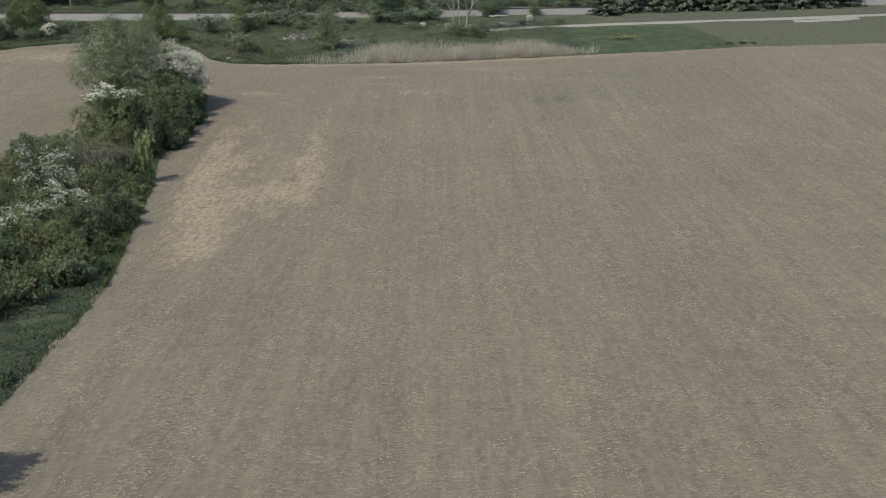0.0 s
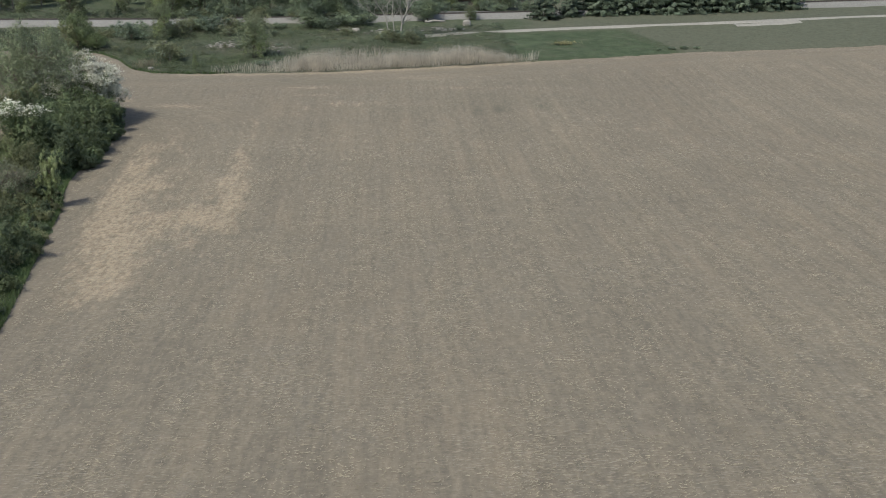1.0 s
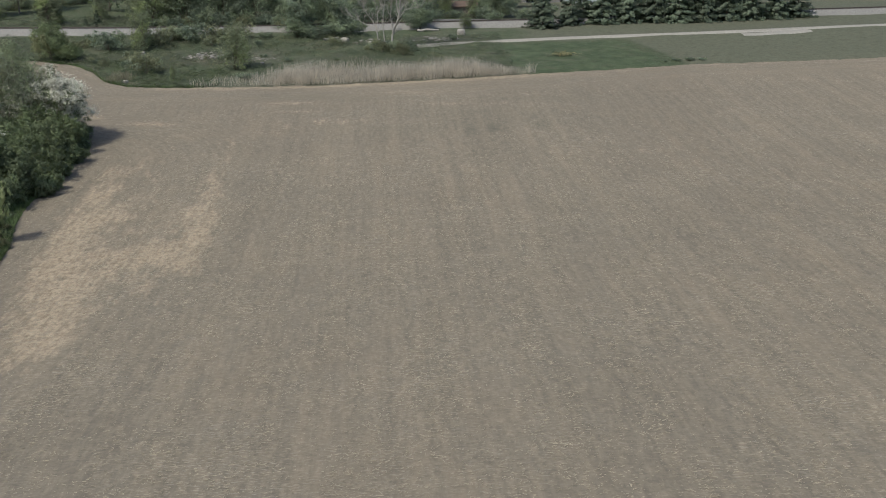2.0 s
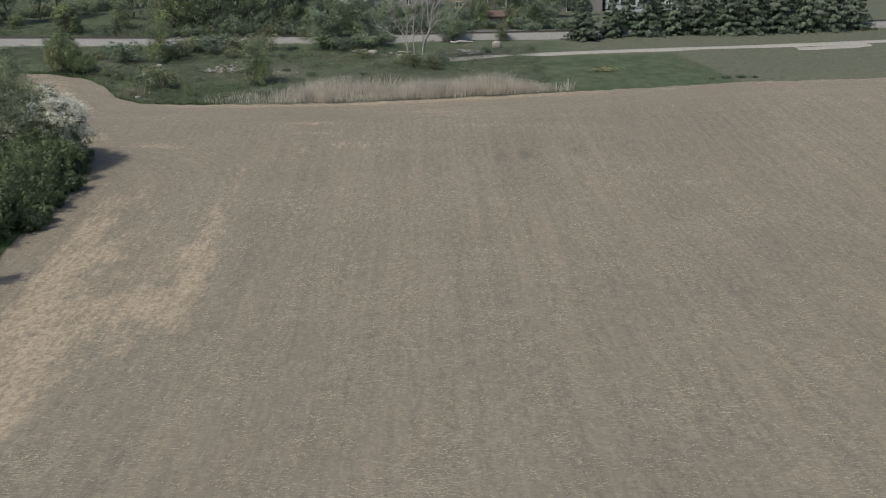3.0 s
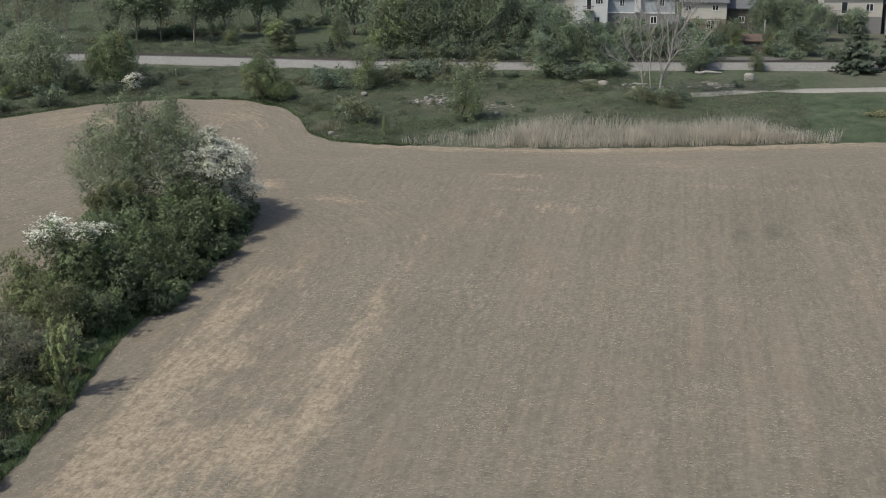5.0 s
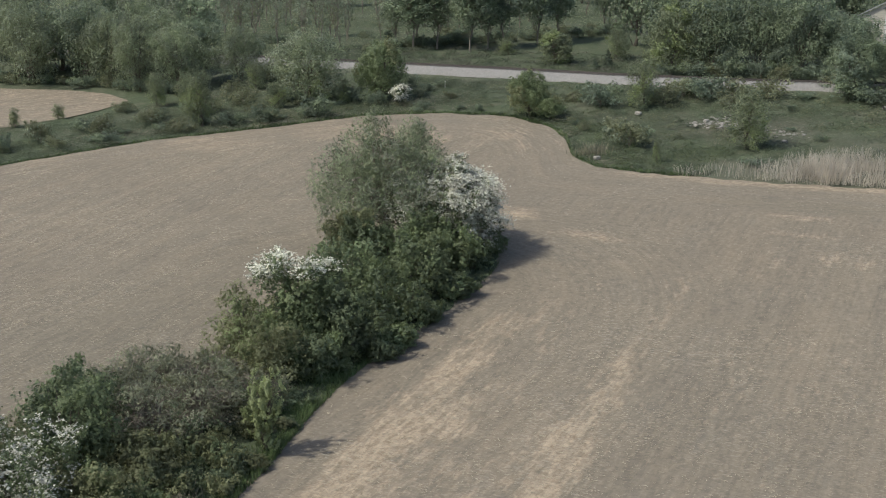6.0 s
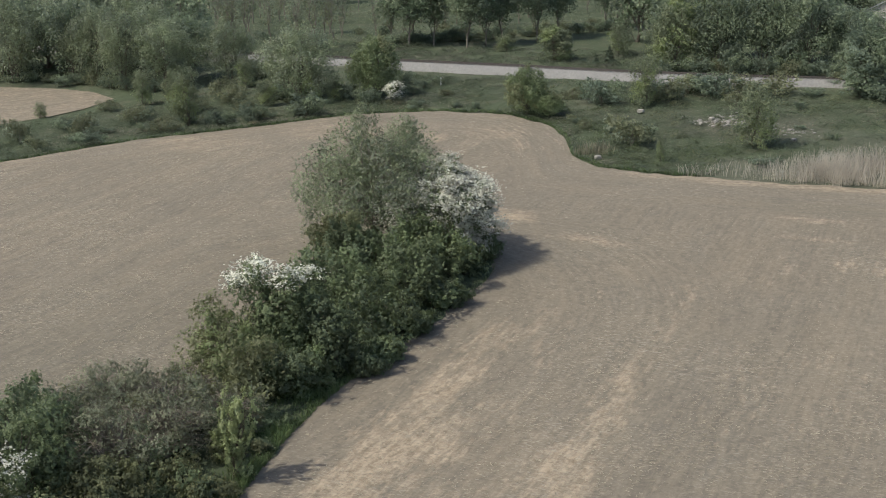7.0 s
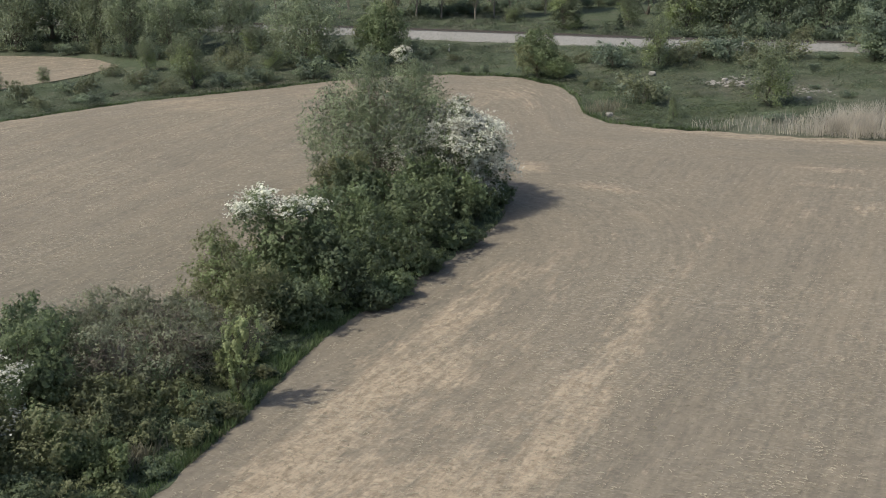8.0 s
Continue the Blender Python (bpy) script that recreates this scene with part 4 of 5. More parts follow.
def build_dead_tree():
    rng = np.random.default_rng(77)
    root = tagged(new("dead_tree"), "bare pale dead tree with forked upright branches", "tree")
    V, Fc = [], []

    def twig(p, d, L, r, depth):
        pts, rad = [p], [r]
        for k in range(4):
            d = (d + Vector(rng.normal(size=3)) * 0.2 + Vector((0, 0, 0.12))).normalized()
            p = p + d * L / 4
            pts.append(p)
            rad.append(r * (1 - 0.17 * (k + 1)))
        tube(V, Fc, pts, rad, 3)
        if depth:
            for k in range(3):
                side = Vector(rng.normal(size=3))
                side.z = abs(side.z) * 0.6
                twig(pts[int(rng.integers(1, 5))], (d + side.normalized() * rng.uniform(0.5, 0.9)).normalized(), L * rng.uniform(0.45, 0.7), r * 0.6, depth - 1)

    # limbs: thickness at the foot, then x and height along them
    limbs = ((0.19, (0, -0.3), (0.5, 2.2), (1.5, 5), (1.9, 8), (2.6, 11), (3.2, 14.6)), (0.09, (1.5, 5), (2.6, 6.5), (4.8, 6.9), (6.9, 9)), (0.1, (1.9, 8), (3.4, 10), (5.0, 12.4), (6.2, 14.6)),
             (0.1, (1.6, 5.6), (1.2, 9), (1.6, 12.2), (1.1, 15)), (0.12, (-1.3, -0.3), (-2.1, 2.5), (-2.9, 4.6), (-4.2, 6.6), (-4.9, 8.6)), (0.06, (-2.6, 3.6), (-4.4, 4.2), (-6.1, 5.3)),
             (0.09, (-0.8, -0.3), (-1.1, 3.5), (-1.0, 7), (-1.4, 9.8), (-2.6, 11.6), (-3.4, 13.8)), (0.06, (-1.2, 8.6), (-0.2, 11), (-0.4, 13.4)),
             (0.07, (0.6, 2.4), (0.2, 5.5), (0.4, 9), (-0.2, 12.5)), (0.08, (1.4, 4.6), (3.0, 8.6), (4.0, 12.2), (4.4, 14.8)), (0.06, (-2.2, 2.8), (-2.0, 6), (-2.6, 9.5)), (0.07, (2.0, 8.5), (2.4, 11.5), (1.9, 14.8)))
    for r, *line in limbs:
        y0 = rng.uniform(-0.5, 0.5)
        pts = [Vector((x, y0 + rng.normal() * 0.35, z)) for x, z in line]
        fine = [pts[0]]
        for a, b in zip(pts, pts[1:]):
            fine += [a.lerp(b, 0.5) + Vector(rng.normal(size=3)) * 0.12, b]
        n = len(fine)
        tube(V, Fc, fine, [r * (1 - 0.75 * k / n) for k in range(n)], 6)
        for k in range(2, n):
            for q in range(3):
                side = Vector(rng.normal(size=3))
                side.z = 0.5
                twig(fine[k], ((fine[k] - fine[k - 1]).normalized() * 0.7 + side.normalized()).normalized(), rng.uniform(1.2, 2.8), max(0.04, r * 0.3), 2)
    part("trunk", mesh_of("trunk", V, Fc, M["dead"], False), root)
    stand(root, 4.6, 224.6)


def ribbon(name, line, half, height, material, label, category, shoulder=0.0):
    """A raised strip along a line of x, y: road or track bed."""
    X, Y, Z = [], [], []
    for k, (x, y) in enumerate(line):
        a, b = Vector(line[max(0, k - 1)]), Vector(line[min(len(line) - 1, k + 1)])
        q = (b - a).normalized()
        q = Vector((-q.y, q.x))
        offs = ((-half - shoulder, -0.3), (-half, height), (0, height + 0.02), (half, height), (half + shoulder, -0.3))
        X.append([x + q.x * o for o, _ in offs])
        Y.append([y + q.y * o for o, _ in offs])
        Z.append([float(land(x, y)) + e for _, e in offs])
    return sheet(name, np.array(X), np.array(Y), np.array(Z), material, label, category)


def curve_points(pts, step):
    """Points along a broken line, rounded and evenly spaced."""
    p = np.array(pts, float)
    s = np.concatenate([[0], np.cumsum(np.linalg.norm(np.diff(p, axis=0), axis=1))])
    u = np.arange(0, s[-1], step)
    return [(float(np.interp(v, s, p[:, 0])), float(np.interp(v, s, p[:, 1]))) for v in u]


RAIL = ((-320, 246), (-122, 242.3), (-85, 242), (-65, 241.7), (-46, 240.8), (-29, 241), (-16, 242.6), (13, 246.6), (31, 249.4), (45, 254.2), (60, 258.6), (90, 264.5), (260, 298))


def build_railway():
    line = curve_points(RAIL, 2.0)
    ribbon("track_bed", line, 1.7, 0.92, M["ballast"], "pale crushed-stone bed of the railway", "railway", 1.0)
    root = tagged(new("railway_track"), "single railway track of dark rails on grey sleepers", "railway")
    fine = curve_points(RAIL, 0.62)
    fine = [p for p in fine if -160 < p[0] < 130]
    box = np.array([(u, v, w) for w in (-0.1, 0.06) for u, v in ((-0.12, -1.3), (0.12, -1.3), (0.12, 1.3), (-0.12, 1.3))])
    sides = [(4, 5, 6, 7), (0, 1, 5, 4), (1, 2, 6, 5), (2, 3, 7, 6), (3, 0, 4, 7)]
    timber = mesh_of("sleeper", box, sides, M["sleeper"])
    V, Fc = [], []
    for k in range(1, len(fine) - 1):
        (x, y), (x2, y2) = fine[k], fine[k + 1]
        m = pose(x, y, float(land(x, y)) + 0.96, 0, 0, math.degrees(math.atan2(y2 - y, x2 - x)))
        if -100 < x < 84:
            part("sleeper", timber, root).matrix_basis = m
        else:
            Fc += [tuple(len(V) + i for i in f) for f in sides]
            V += [tuple(m @ Vector(p)) for p in box]
    tagged(part("sleeper_run", mesh_of("sleeper_run", V, Fc, M["sleeper"]), root), "weathered grey sleepers", kind="stuff")
    for side in (-0.72, 0.72):
        V, Fc = [], []
        for k in range(len(fine) - 1):
            (x, y), (x2, y2) = fine[k], fine[k + 1]
            q = Vector((x2 - x, y2 - y)).normalized()
            n = Vector((-q.y, q.x))
            z = float(land(x, y)) + 1.01
            for u, zz in ((-0.07, z), (-0.036, z + 0.16), (0.036, z + 0.16), (0.07, z)):
                V.append((x + n.x * (side + u), y + n.y * (side + u), zz))
            if k:
                i = 4 * (k - 1)
                Fc += [(i + j, i + j + 1, i + j + 5, i + j + 4) for j in range(3)]
        part("rail", mesh_of("rail", V, Fc, M["rail"]), root, "dark steel rail")
    ribbon("gravel_track", curve_points(((9, 227), (17.6, 229.4), (40, 233.8), (59, 236.8), (75, 239.5), (90, 243.6), (140, 256), (300, 290)), 2.0), 1.3, 0.1, M["gravel"], "pale gravel farm track through the grass", "road", 0.5)
    ribbon("gravel_bay", curve_points(((68.5, 235.4), (71, 235.6), (75, 236.6), (79.5, 237.9), (82, 239)), 1.0), 0.9, 0.07, M["gravel"], "pale gravel bay beside the farm track", "road", 0.9)


def build_reeds():
    rng = np.random.default_rng(9)
    n = 21000
    x = rng.uniform(-25, 27, n)
    depth = 7.5 * smooth(-25, -13, x) * (1 - 0.85 * smooth(12, 25, x)) + 0.5
    y = edge(x) + 0.5 + 0.4 * wavy(x, 0 * x, 1.7) + depth * rng.random(n)
    keep = (wavy(x, y, 0.8) + 0.5 * rng.normal(size=n) > -0.7) & (rng.random(n) < 0.06 + 0.94 * smooth(-19, -8, x) * (1 - 0.94 * smooth(17, 25, x)))
    x, y = x[keep], y[keep]
    n = len(x)
    h = (1.85 + 0.5 * wavy(x, y, 0.5) + 0.2 * wavy(x, y, 2.3)) * (0.25 + 0.95 * rng.random(n)) * (0.6 + 0.4 * smooth(-23, -8, x) * (1 - 0.75 * smooth(15, 25, x)))
    tufts("reed_bed", rng, x, y, h, 0.017, "reed", "dense bed of tall dry beige reeds", "reeds", 0.27)


def tufts(name, rng, x, y, h, width, material, label, category, lean=0.35):
    """Upright blades, each a bent strip of two quads."""
    n = len(x)
    z = land(x, y) - 0.05
    a = rng.uniform(0, 6.283, n)
    c, s = np.cos(a), np.sin(a)
    lx, ly = rng.normal(size=n) * lean * h, rng.normal(size=n) * lean * h
    w = width * rng.uniform(0.6, 1.5, n)
    V = np.zeros((n, 6, 3))
    for j, (u, ww) in enumerate(((0, 1.0), (0.55, 0.9), (1.0, 0.35))):
        for side in (0, 1):
            k = 2 * j + side
            sg = -1 if side == 0 else 1
            V[:, k, 0] = x + sg * w * ww * c + lx * u * u
            V[:, k, 1] = y + sg * w * ww * s + ly * u * u
            V[:, k, 2] = z + h * u
    i = np.arange(n)[:, None] * 6
    Fc = np.concatenate([i + np.array([[0, 1, 3, 2]]), i + np.array([[2, 3, 5, 4]])])
    return tagged(new(name, mesh_of(name, V.reshape(-1, 3), Fc, M[material])), label, category, kind="stuff")


def build_grass():
    rng = np.random.default_rng(15)
    n = 150000
    x = rng.uniform(-128, 24, n)
    y = edge(x) + 0.2 + rng.random(n) ** 1.25 * 42
    m = 0.5 * wavy(x, y, 0.9, 1) + 0.5 * wavy(x, y, 0.33, 5) + 0.25 * wavy(x, y, 2.1)
    low2, high2 = small_field(x)
    keep = (y < 237) & ~((x < -111.5) & (y > low2 - 0.5) & (y < high2)) & (m > -0.75 + 0.7 * rng.random(n)) & ~((x > -20) & (y < edge(x) + 7))
    x, y, m = x[keep], y[keep], m[keep]
    z = land(x, y) + 0.05 + (0.1 + 0.5 * np.clip(m + 0.2, 0, 1)) * rng.random(len(x)) ** 0.6
    P = np.stack([x, y, z], -1)
    kind = wavy(x, y, 0.3, 3) + 0.5 * wavy(x, y, 1.3) + rng.normal(size=len(x)) * 0.3
    for name, pick, mat, label in (("weeds", kind < 0.3, "weed", "rough green weeds and grass in low mounds"), ("weeds", (kind >= 0.3) & (kind < 0.75), "weed_brown", "faded brownish weeds in low mounds"), ("dry_grass", kind >= 0.75, "blade_dry", "dry straw-coloured grass in low mounds")):
        V, Fc = leaves(rng, P[pick], 0.085, 1.6, None, 1.4, 3)
        tagged(new(name, mesh_of(name, V, Fc, M[mat])), label, "grass", kind="stuff")
    n = 7000
    x = rng.uniform(-112, 62, n)
    x = x[x < -23]
    n = len(x)
    y = edge(x) + 0.1 + rng.random(n) * 0.9
    tufts("long_grass", rng, x, y, rng.uniform(0.12, 0.45, n), 0.035, "blade_dark", "fringe of grass along the field's edge", "grass", 0.5)
    n = 14000
    y = rng.uniform(40, 166, n)
    u = rng.random(n)
    a, b = hedge_left(y) - 0.2, hedge_right(y) + 0.25
    u = np.where(rng.random(n) < 0.6, 1 - 0.3 * rng.random(n) ** 1.4, u)
    x = a + (b - a) * u
    tufts("long_grass", rng, x, y, rng.uniform(0.18, 0.55, n) * (0.8 + 0.4 * wavy(x, y, 0.9)), 0.026, "blade", "lush long grass along the hedge bank", "grass", 0.3)
    n = 14000
    y = rng.uniform(86, 140, n)
    x = hedge_right(y) + 0.2 - 2.6 * rng.random(n) ** 1.3
    tufts("long_grass", rng, x, y, rng.uniform(0.3, 0.7, n) * (0.85 + 0.5 * wavy(x, y, 1.3)), 0.024, "blade_dark", "tall dark lush grass at the hedge's foot", "grass", 0.25)
    n = 16000
    y = rng.uniform(58, 92, n)
    x = hedge_left(y) + (hedge_right(y) - hedge_left(y)) * (0.25 + 0.75 * rng.random(n)) + 0.3 * wavy(y, 0 * y, 2.1)
    m = 0.6 * wavy(x, y, 1.1, 2) + 0.5 * wavy(x, y, 2.6, 4)
    P = np.stack([x, y, land(x, y) + 0.36 + (0.1 + 0.35 * np.clip(m + 0.3, 0, 1)) * rng.random(n)], -1)
    V, Fc = leaves(rng, P[m > -0.35], 0.07, 1.0, None, 1.5, 3)
    tagged(new("weeds", mesh_of("weeds", V, Fc, M["weed_lush"])), "rank green weeds on the hedge bank", "grass", kind="stuff")
    n = 500
    x, y = -31.6 + rng.normal(size=n) * 0.5, 115.2 + rng.normal(size=n) * 0.9
    tufts("dry_grass", rng, x, y, rng.uniform(0.5, 1.2, n), 0.025, "blade_dry", "tuft of dry pale grass at the hedge", "grass", 0.3)
    n = 240
    x, y = -36.1 + rng.normal(size=n) * 0.9, 200.9 + rng.normal(size=n) * 1.0
    tufts("dry_grass", rng, x, y, rng.uniform(0.5, 1.5, n), 0.03, "blade_dry", "tuft of tall dry pale stalks at the field corner", "grass", 0.2)
    n = 12000
    x = rng.uniform(24, 56, n)
    y = edge(x) + 0.2 + rng.random(n) * 23
    m = 0.6 * wavy(x, y, 0.8, 3) + 0.5 * wavy(x, y, 2.0, 1)
    keep = (m + 0.4 * rng.normal(size=n) > -0.1) & (x + 0.25 * (y - 205) < 54) & (y - 0.17 * (x - 25) < 227)
    x, y, m = x[keep], y[keep], m[keep]
    V, Fc = leaves(rng, np.stack([x, y, land(x, y) + 0.05 + 0.35 * np.clip(m + 0.3, 0, 1) * rng.random(len(x))], -1), 0.06, 2.2, None, 1.3, 3)
    tagged(new("weeds", mesh_of("weeds", V, Fc, M["weed_lush"])), "rank dark green growth in the wet meadow", "grass", kind="stuff")
    n = 260
    x, y = rng.normal(size=n) * 1.1 + 33.1, rng.normal(size=n) * 0.75 + 217.0
    V, Fc = leaves(rng, np.stack([x, y, land(x, y) + rng.uniform(0.1, 0.5, n)], -1), 0.13, 1.0, None, 1.0, 3)
    tagged(new("flower_patch", mesh_of("flower_patch", V, Fc, M["flower"])), "patch of yellow flowers in the green meadow", "flowers", kind="stuff")


def weed_mounds(rng, count, x0, x1, deep, name, material, label, size, start=None):
    """Low leafy mounds of tall weeds, each a dome of small leaves."""
    P, D = [], []
    for k in range(count):
        x = rng.uniform(x0, x1)
        y = (edge(x) + 1.5 if start is None else start) + deep * rng.random()
        low2, high2 = small_field(x)
        if 236.5 < y < 247.5 or (x < -110 and low2 - 1 < y < high2 + 1) or (x > -22 and y < edge(x) + 8) or min(math.hypot(x + 25, y - 218.5), math.hypot(x + 16.5, y - 216), math.hypot(x - 12.5, y - 232.5)) < 4:
            continue
        w, h = rng.uniform(0.6, 2.0), rng.uniform(0.35, 1.1)
        m = int(130 * w)
        d = rng.normal(size=(m, 3))
        d[:, 2] = abs(d[:, 2])
        d /= np.linalg.norm(d, axis=1, keepdims=True)
        q = d * (w, w * 0.8, h) * rng.uniform(0.75, 1.08, (m, 1)) + (x, y, 0)
        q[:, 2] += land(q[:, 0], q[:, 1])
        P.append(q)
        D.append(d)
    P, D = np.concatenate(P), np.concatenate(D)
    V, Fc = leaves(rng, P, size, 0.5, D, 1.3, 3)
    tagged(new(name, mesh_of(name, V, Fc, M[material])), label, "weeds", kind="stuff")


def build_scrub():
    rng = np.random.default_rng(88)
    weed_mounds(rng, 230, -62, 24, 38, "weeds", "weed", "mounds of tall green weeds in the rough grass", 0.055)
    weed_mounds(rng, 90, -62, 24, 38, "weeds", "leaf_brown", "mounds of faded brownish weeds in the rough grass", 0.055)
    weed_mounds(rng, 80, -58, -18, 20, "weeds", "blade", "mounds of fresh green growth by the field's corner", 0.055)
    weed_mounds(rng, 170, -125, -62, 24, "weeds", "weed", "mounds of tall green weeds along the field's edge", 0.055)
    weed_mounds(rng, 60, -125, -62, 24, "weeds", "far_olive", "mounds of olive weeds along the field's edge", 0.055)
    weed_mounds(rng, 190, -104, -44, 18, "weeds", "weed", "mounds of rough grass behind the railway", 0.06, 247.5)
    weed_mounds(rng, 110, -104, -44, 22, "weeds", "weed_brown", "mounds of faded grass behind the railway", 0.06, 247.5)
    n = 36000
    x, y = rng.uniform(-150, -40, n), 247 + 75 * rng.random(n) ** 1.3
    m = 0.6 * wavy(x, y, 0.5, 3) + 0.5 * wavy(x, y, 1.3, 1)
    keep = m > -0.35
    x, y, m = x[keep], y[keep], m[keep]
    z = land(x, y) + 0.05 + 0.5 * np.clip(m + 0.3, 0, 1) * rng.random(len(x))
    V, Fc = leaves(rng, np.stack([x, y, z], -1), 0.07, 2.4, None, 1.4, 3)
    tagged(new("weeds", mesh_of("weeds", V, Fc, M["weed"])), "rough grass on the slope behind the railway", "grass", kind="stuff")
    n = 70000
    x, y = rng.uniform(-200, -46, n), rng.uniform(254, 350, n)
    m = wavy(x, y, 0.16, 1) + 0.5 * wavy(x, y, 0.5, 2)
    keep = (m > -0.5) & ((x < -95) | (y > 296 + 0.5 * (x + 70)))
    x, y, m = x[keep], y[keep], m[keep]
    z = land(x, y) + rng.random(len(x)) ** 0.7 * np.maximum(0.5, 0.9 + 1.5 * m)
    V, Fc = leaves(rng, np.stack([x, y, z], -1), 0.12, 1.6, None, 1.2, 3)
    tagged(new("scrub", mesh_of("scrub", V, Fc, M["far_olive"])), "low grey-green scrub on the far hillside", "scrub", kind="stuff")


def boulder(name, seed, x, y, sx, sy, sz, label, category, material="stone", turn=0.0):
    """A broken stone or slab: a rough convex lump."""
    rng = random.Random(seed)
    bm = bmesh.new()
    bmesh.ops.create_icosphere(bm, subdivisions=2, radius=0.5)
    for v in bm.verts:
        v.co *= 1 + rng.uniform(-0.16, 0.16)
        v.co.x, v.co.y, v.co.z = (max(-0.4, min(0.4, q)) for q in v.co)
        v.co = Vector((v.co.x * sx, v.co.y * sy, v.co.z * sz)) * 1.25
    me = bpy.data.meshes.new(name)
    bm.to_mesh(me)
    bm.free()
    me.materials.append(M[material])
    ob = tagged(new(name, me), label, category)
    ob.matrix_basis = pose(x, y, float(land(x, y)) + sz * 0.3, 0, 0, turn)
    return ob


def log(seed, x, y, length, r, turn, label):
    rng = np.random.default_rng(seed)
    V, Fc = [], []
    tube(V, Fc, [Vector((length * (k / 5 - 0.5), 0.12 * rng.normal(), r + 0.05 + 0.06 * rng.normal())) for k in range(6)], [r, r * 0.95, r * 0.9, r * 0.85, r * 0.75, r * 0.5], 7)
    ob = tagged(new("log", mesh_of("log", V, Fc, M["dead"], False)), label, "log")
    ob.matrix_basis = pose(x, y, float(land(x, y)), 0, 0, turn)


def build_rubble():
    boulder("boulder", 1, 17.6, 236.6, 1.5, 1.3, 1.35, "large pale stone block in the grass", "rock")
    for k, (x, y, s) in enumerate(((-36.5, 221.2, 0.9), (-34.9, 199.1, 0.8), (-15.9, 212, 0.75), (-6.6, 197.6, 0.45), (-3.2, 231, 1.5), (1.4, 229, 0.9), (-27, 219.5, 0.8), (-47.5, 219, 0.5))):
        boulder("rock", 10 + k, x, y, s, s * 0.8, s * 0.6, "pale stone lying in rough grass", "rock", turn=k * 40)
    log(1, -5.6, 232.3, 4.2, 0.22, 55, "bleached fallen log in the grass")
    log(2, 11.8, 240.4, 4.0, 0.25, 4, "pale felled log lying in the grass")
    log(3, -25, 216.2, 2.4, 0.16, 10, "pale fallen branch in rough grass")
    log(4, 2, 231.6, 2.2, 0.15, 0, "pale fallen branch in rough grass")
    rng = np.random.default_rng(31)
    V, Fc = [], []
    for cx, cy, rx, ry, n in ((-25, 218.5, 4, 1.8, 170), (-16.5, 216, 3.4, 1.7, 120), (12.5, 232.5, 4.5, 1.8, 180), (-24, 222, 3, 1, 30), (0, 231, 5, 1.6, 40), (4, 229, 3, 1.5, 25)):
        for k in range(n):
            x, y = cx + rng.normal() * rx * 0.55, cy + rng.normal() * ry * 0.55
            s = 0.07 + 0.28 * rng.random() ** 3
            p = np.array([[-1, -1, 0], [1, -1, 0], [1, 1, 0], [-1, 1, 0], [-0.7, -0.7, 1], [0.7, -0.7, 1], [0.7, 0.7, 1], [-0.7, 0.7, 1]]) * [s, s * 0.7, s * 0.45] + rng.normal(size=(8, 3)) * s * 0.15
            a = rng.uniform(0, 6.28)
            c, d = math.cos(a), math.sin(a)
            p = np.stack([p[:, 0] * c - p[:, 1] * d + x, p[:, 0] * d + p[:, 1] * c + y, p[:, 2] + float(land(x, y)) + 0.02], -1)
            o = len(V)
            V += p.tolist()
            Fc += [(o + 4, o + 5, o + 6, o + 7), (o, o + 1, o + 5, o + 4), (o + 1, o + 2, o + 6, o + 5), (o + 2, o + 3, o + 7, o + 6), (o + 3, o, o + 4, o + 7)]
    tagged(new("rubble", mesh_of("rubble", V, Fc, M["stone"])), "heaps of broken pale stone and clods in the scrub", "rubble", kind="stuff")


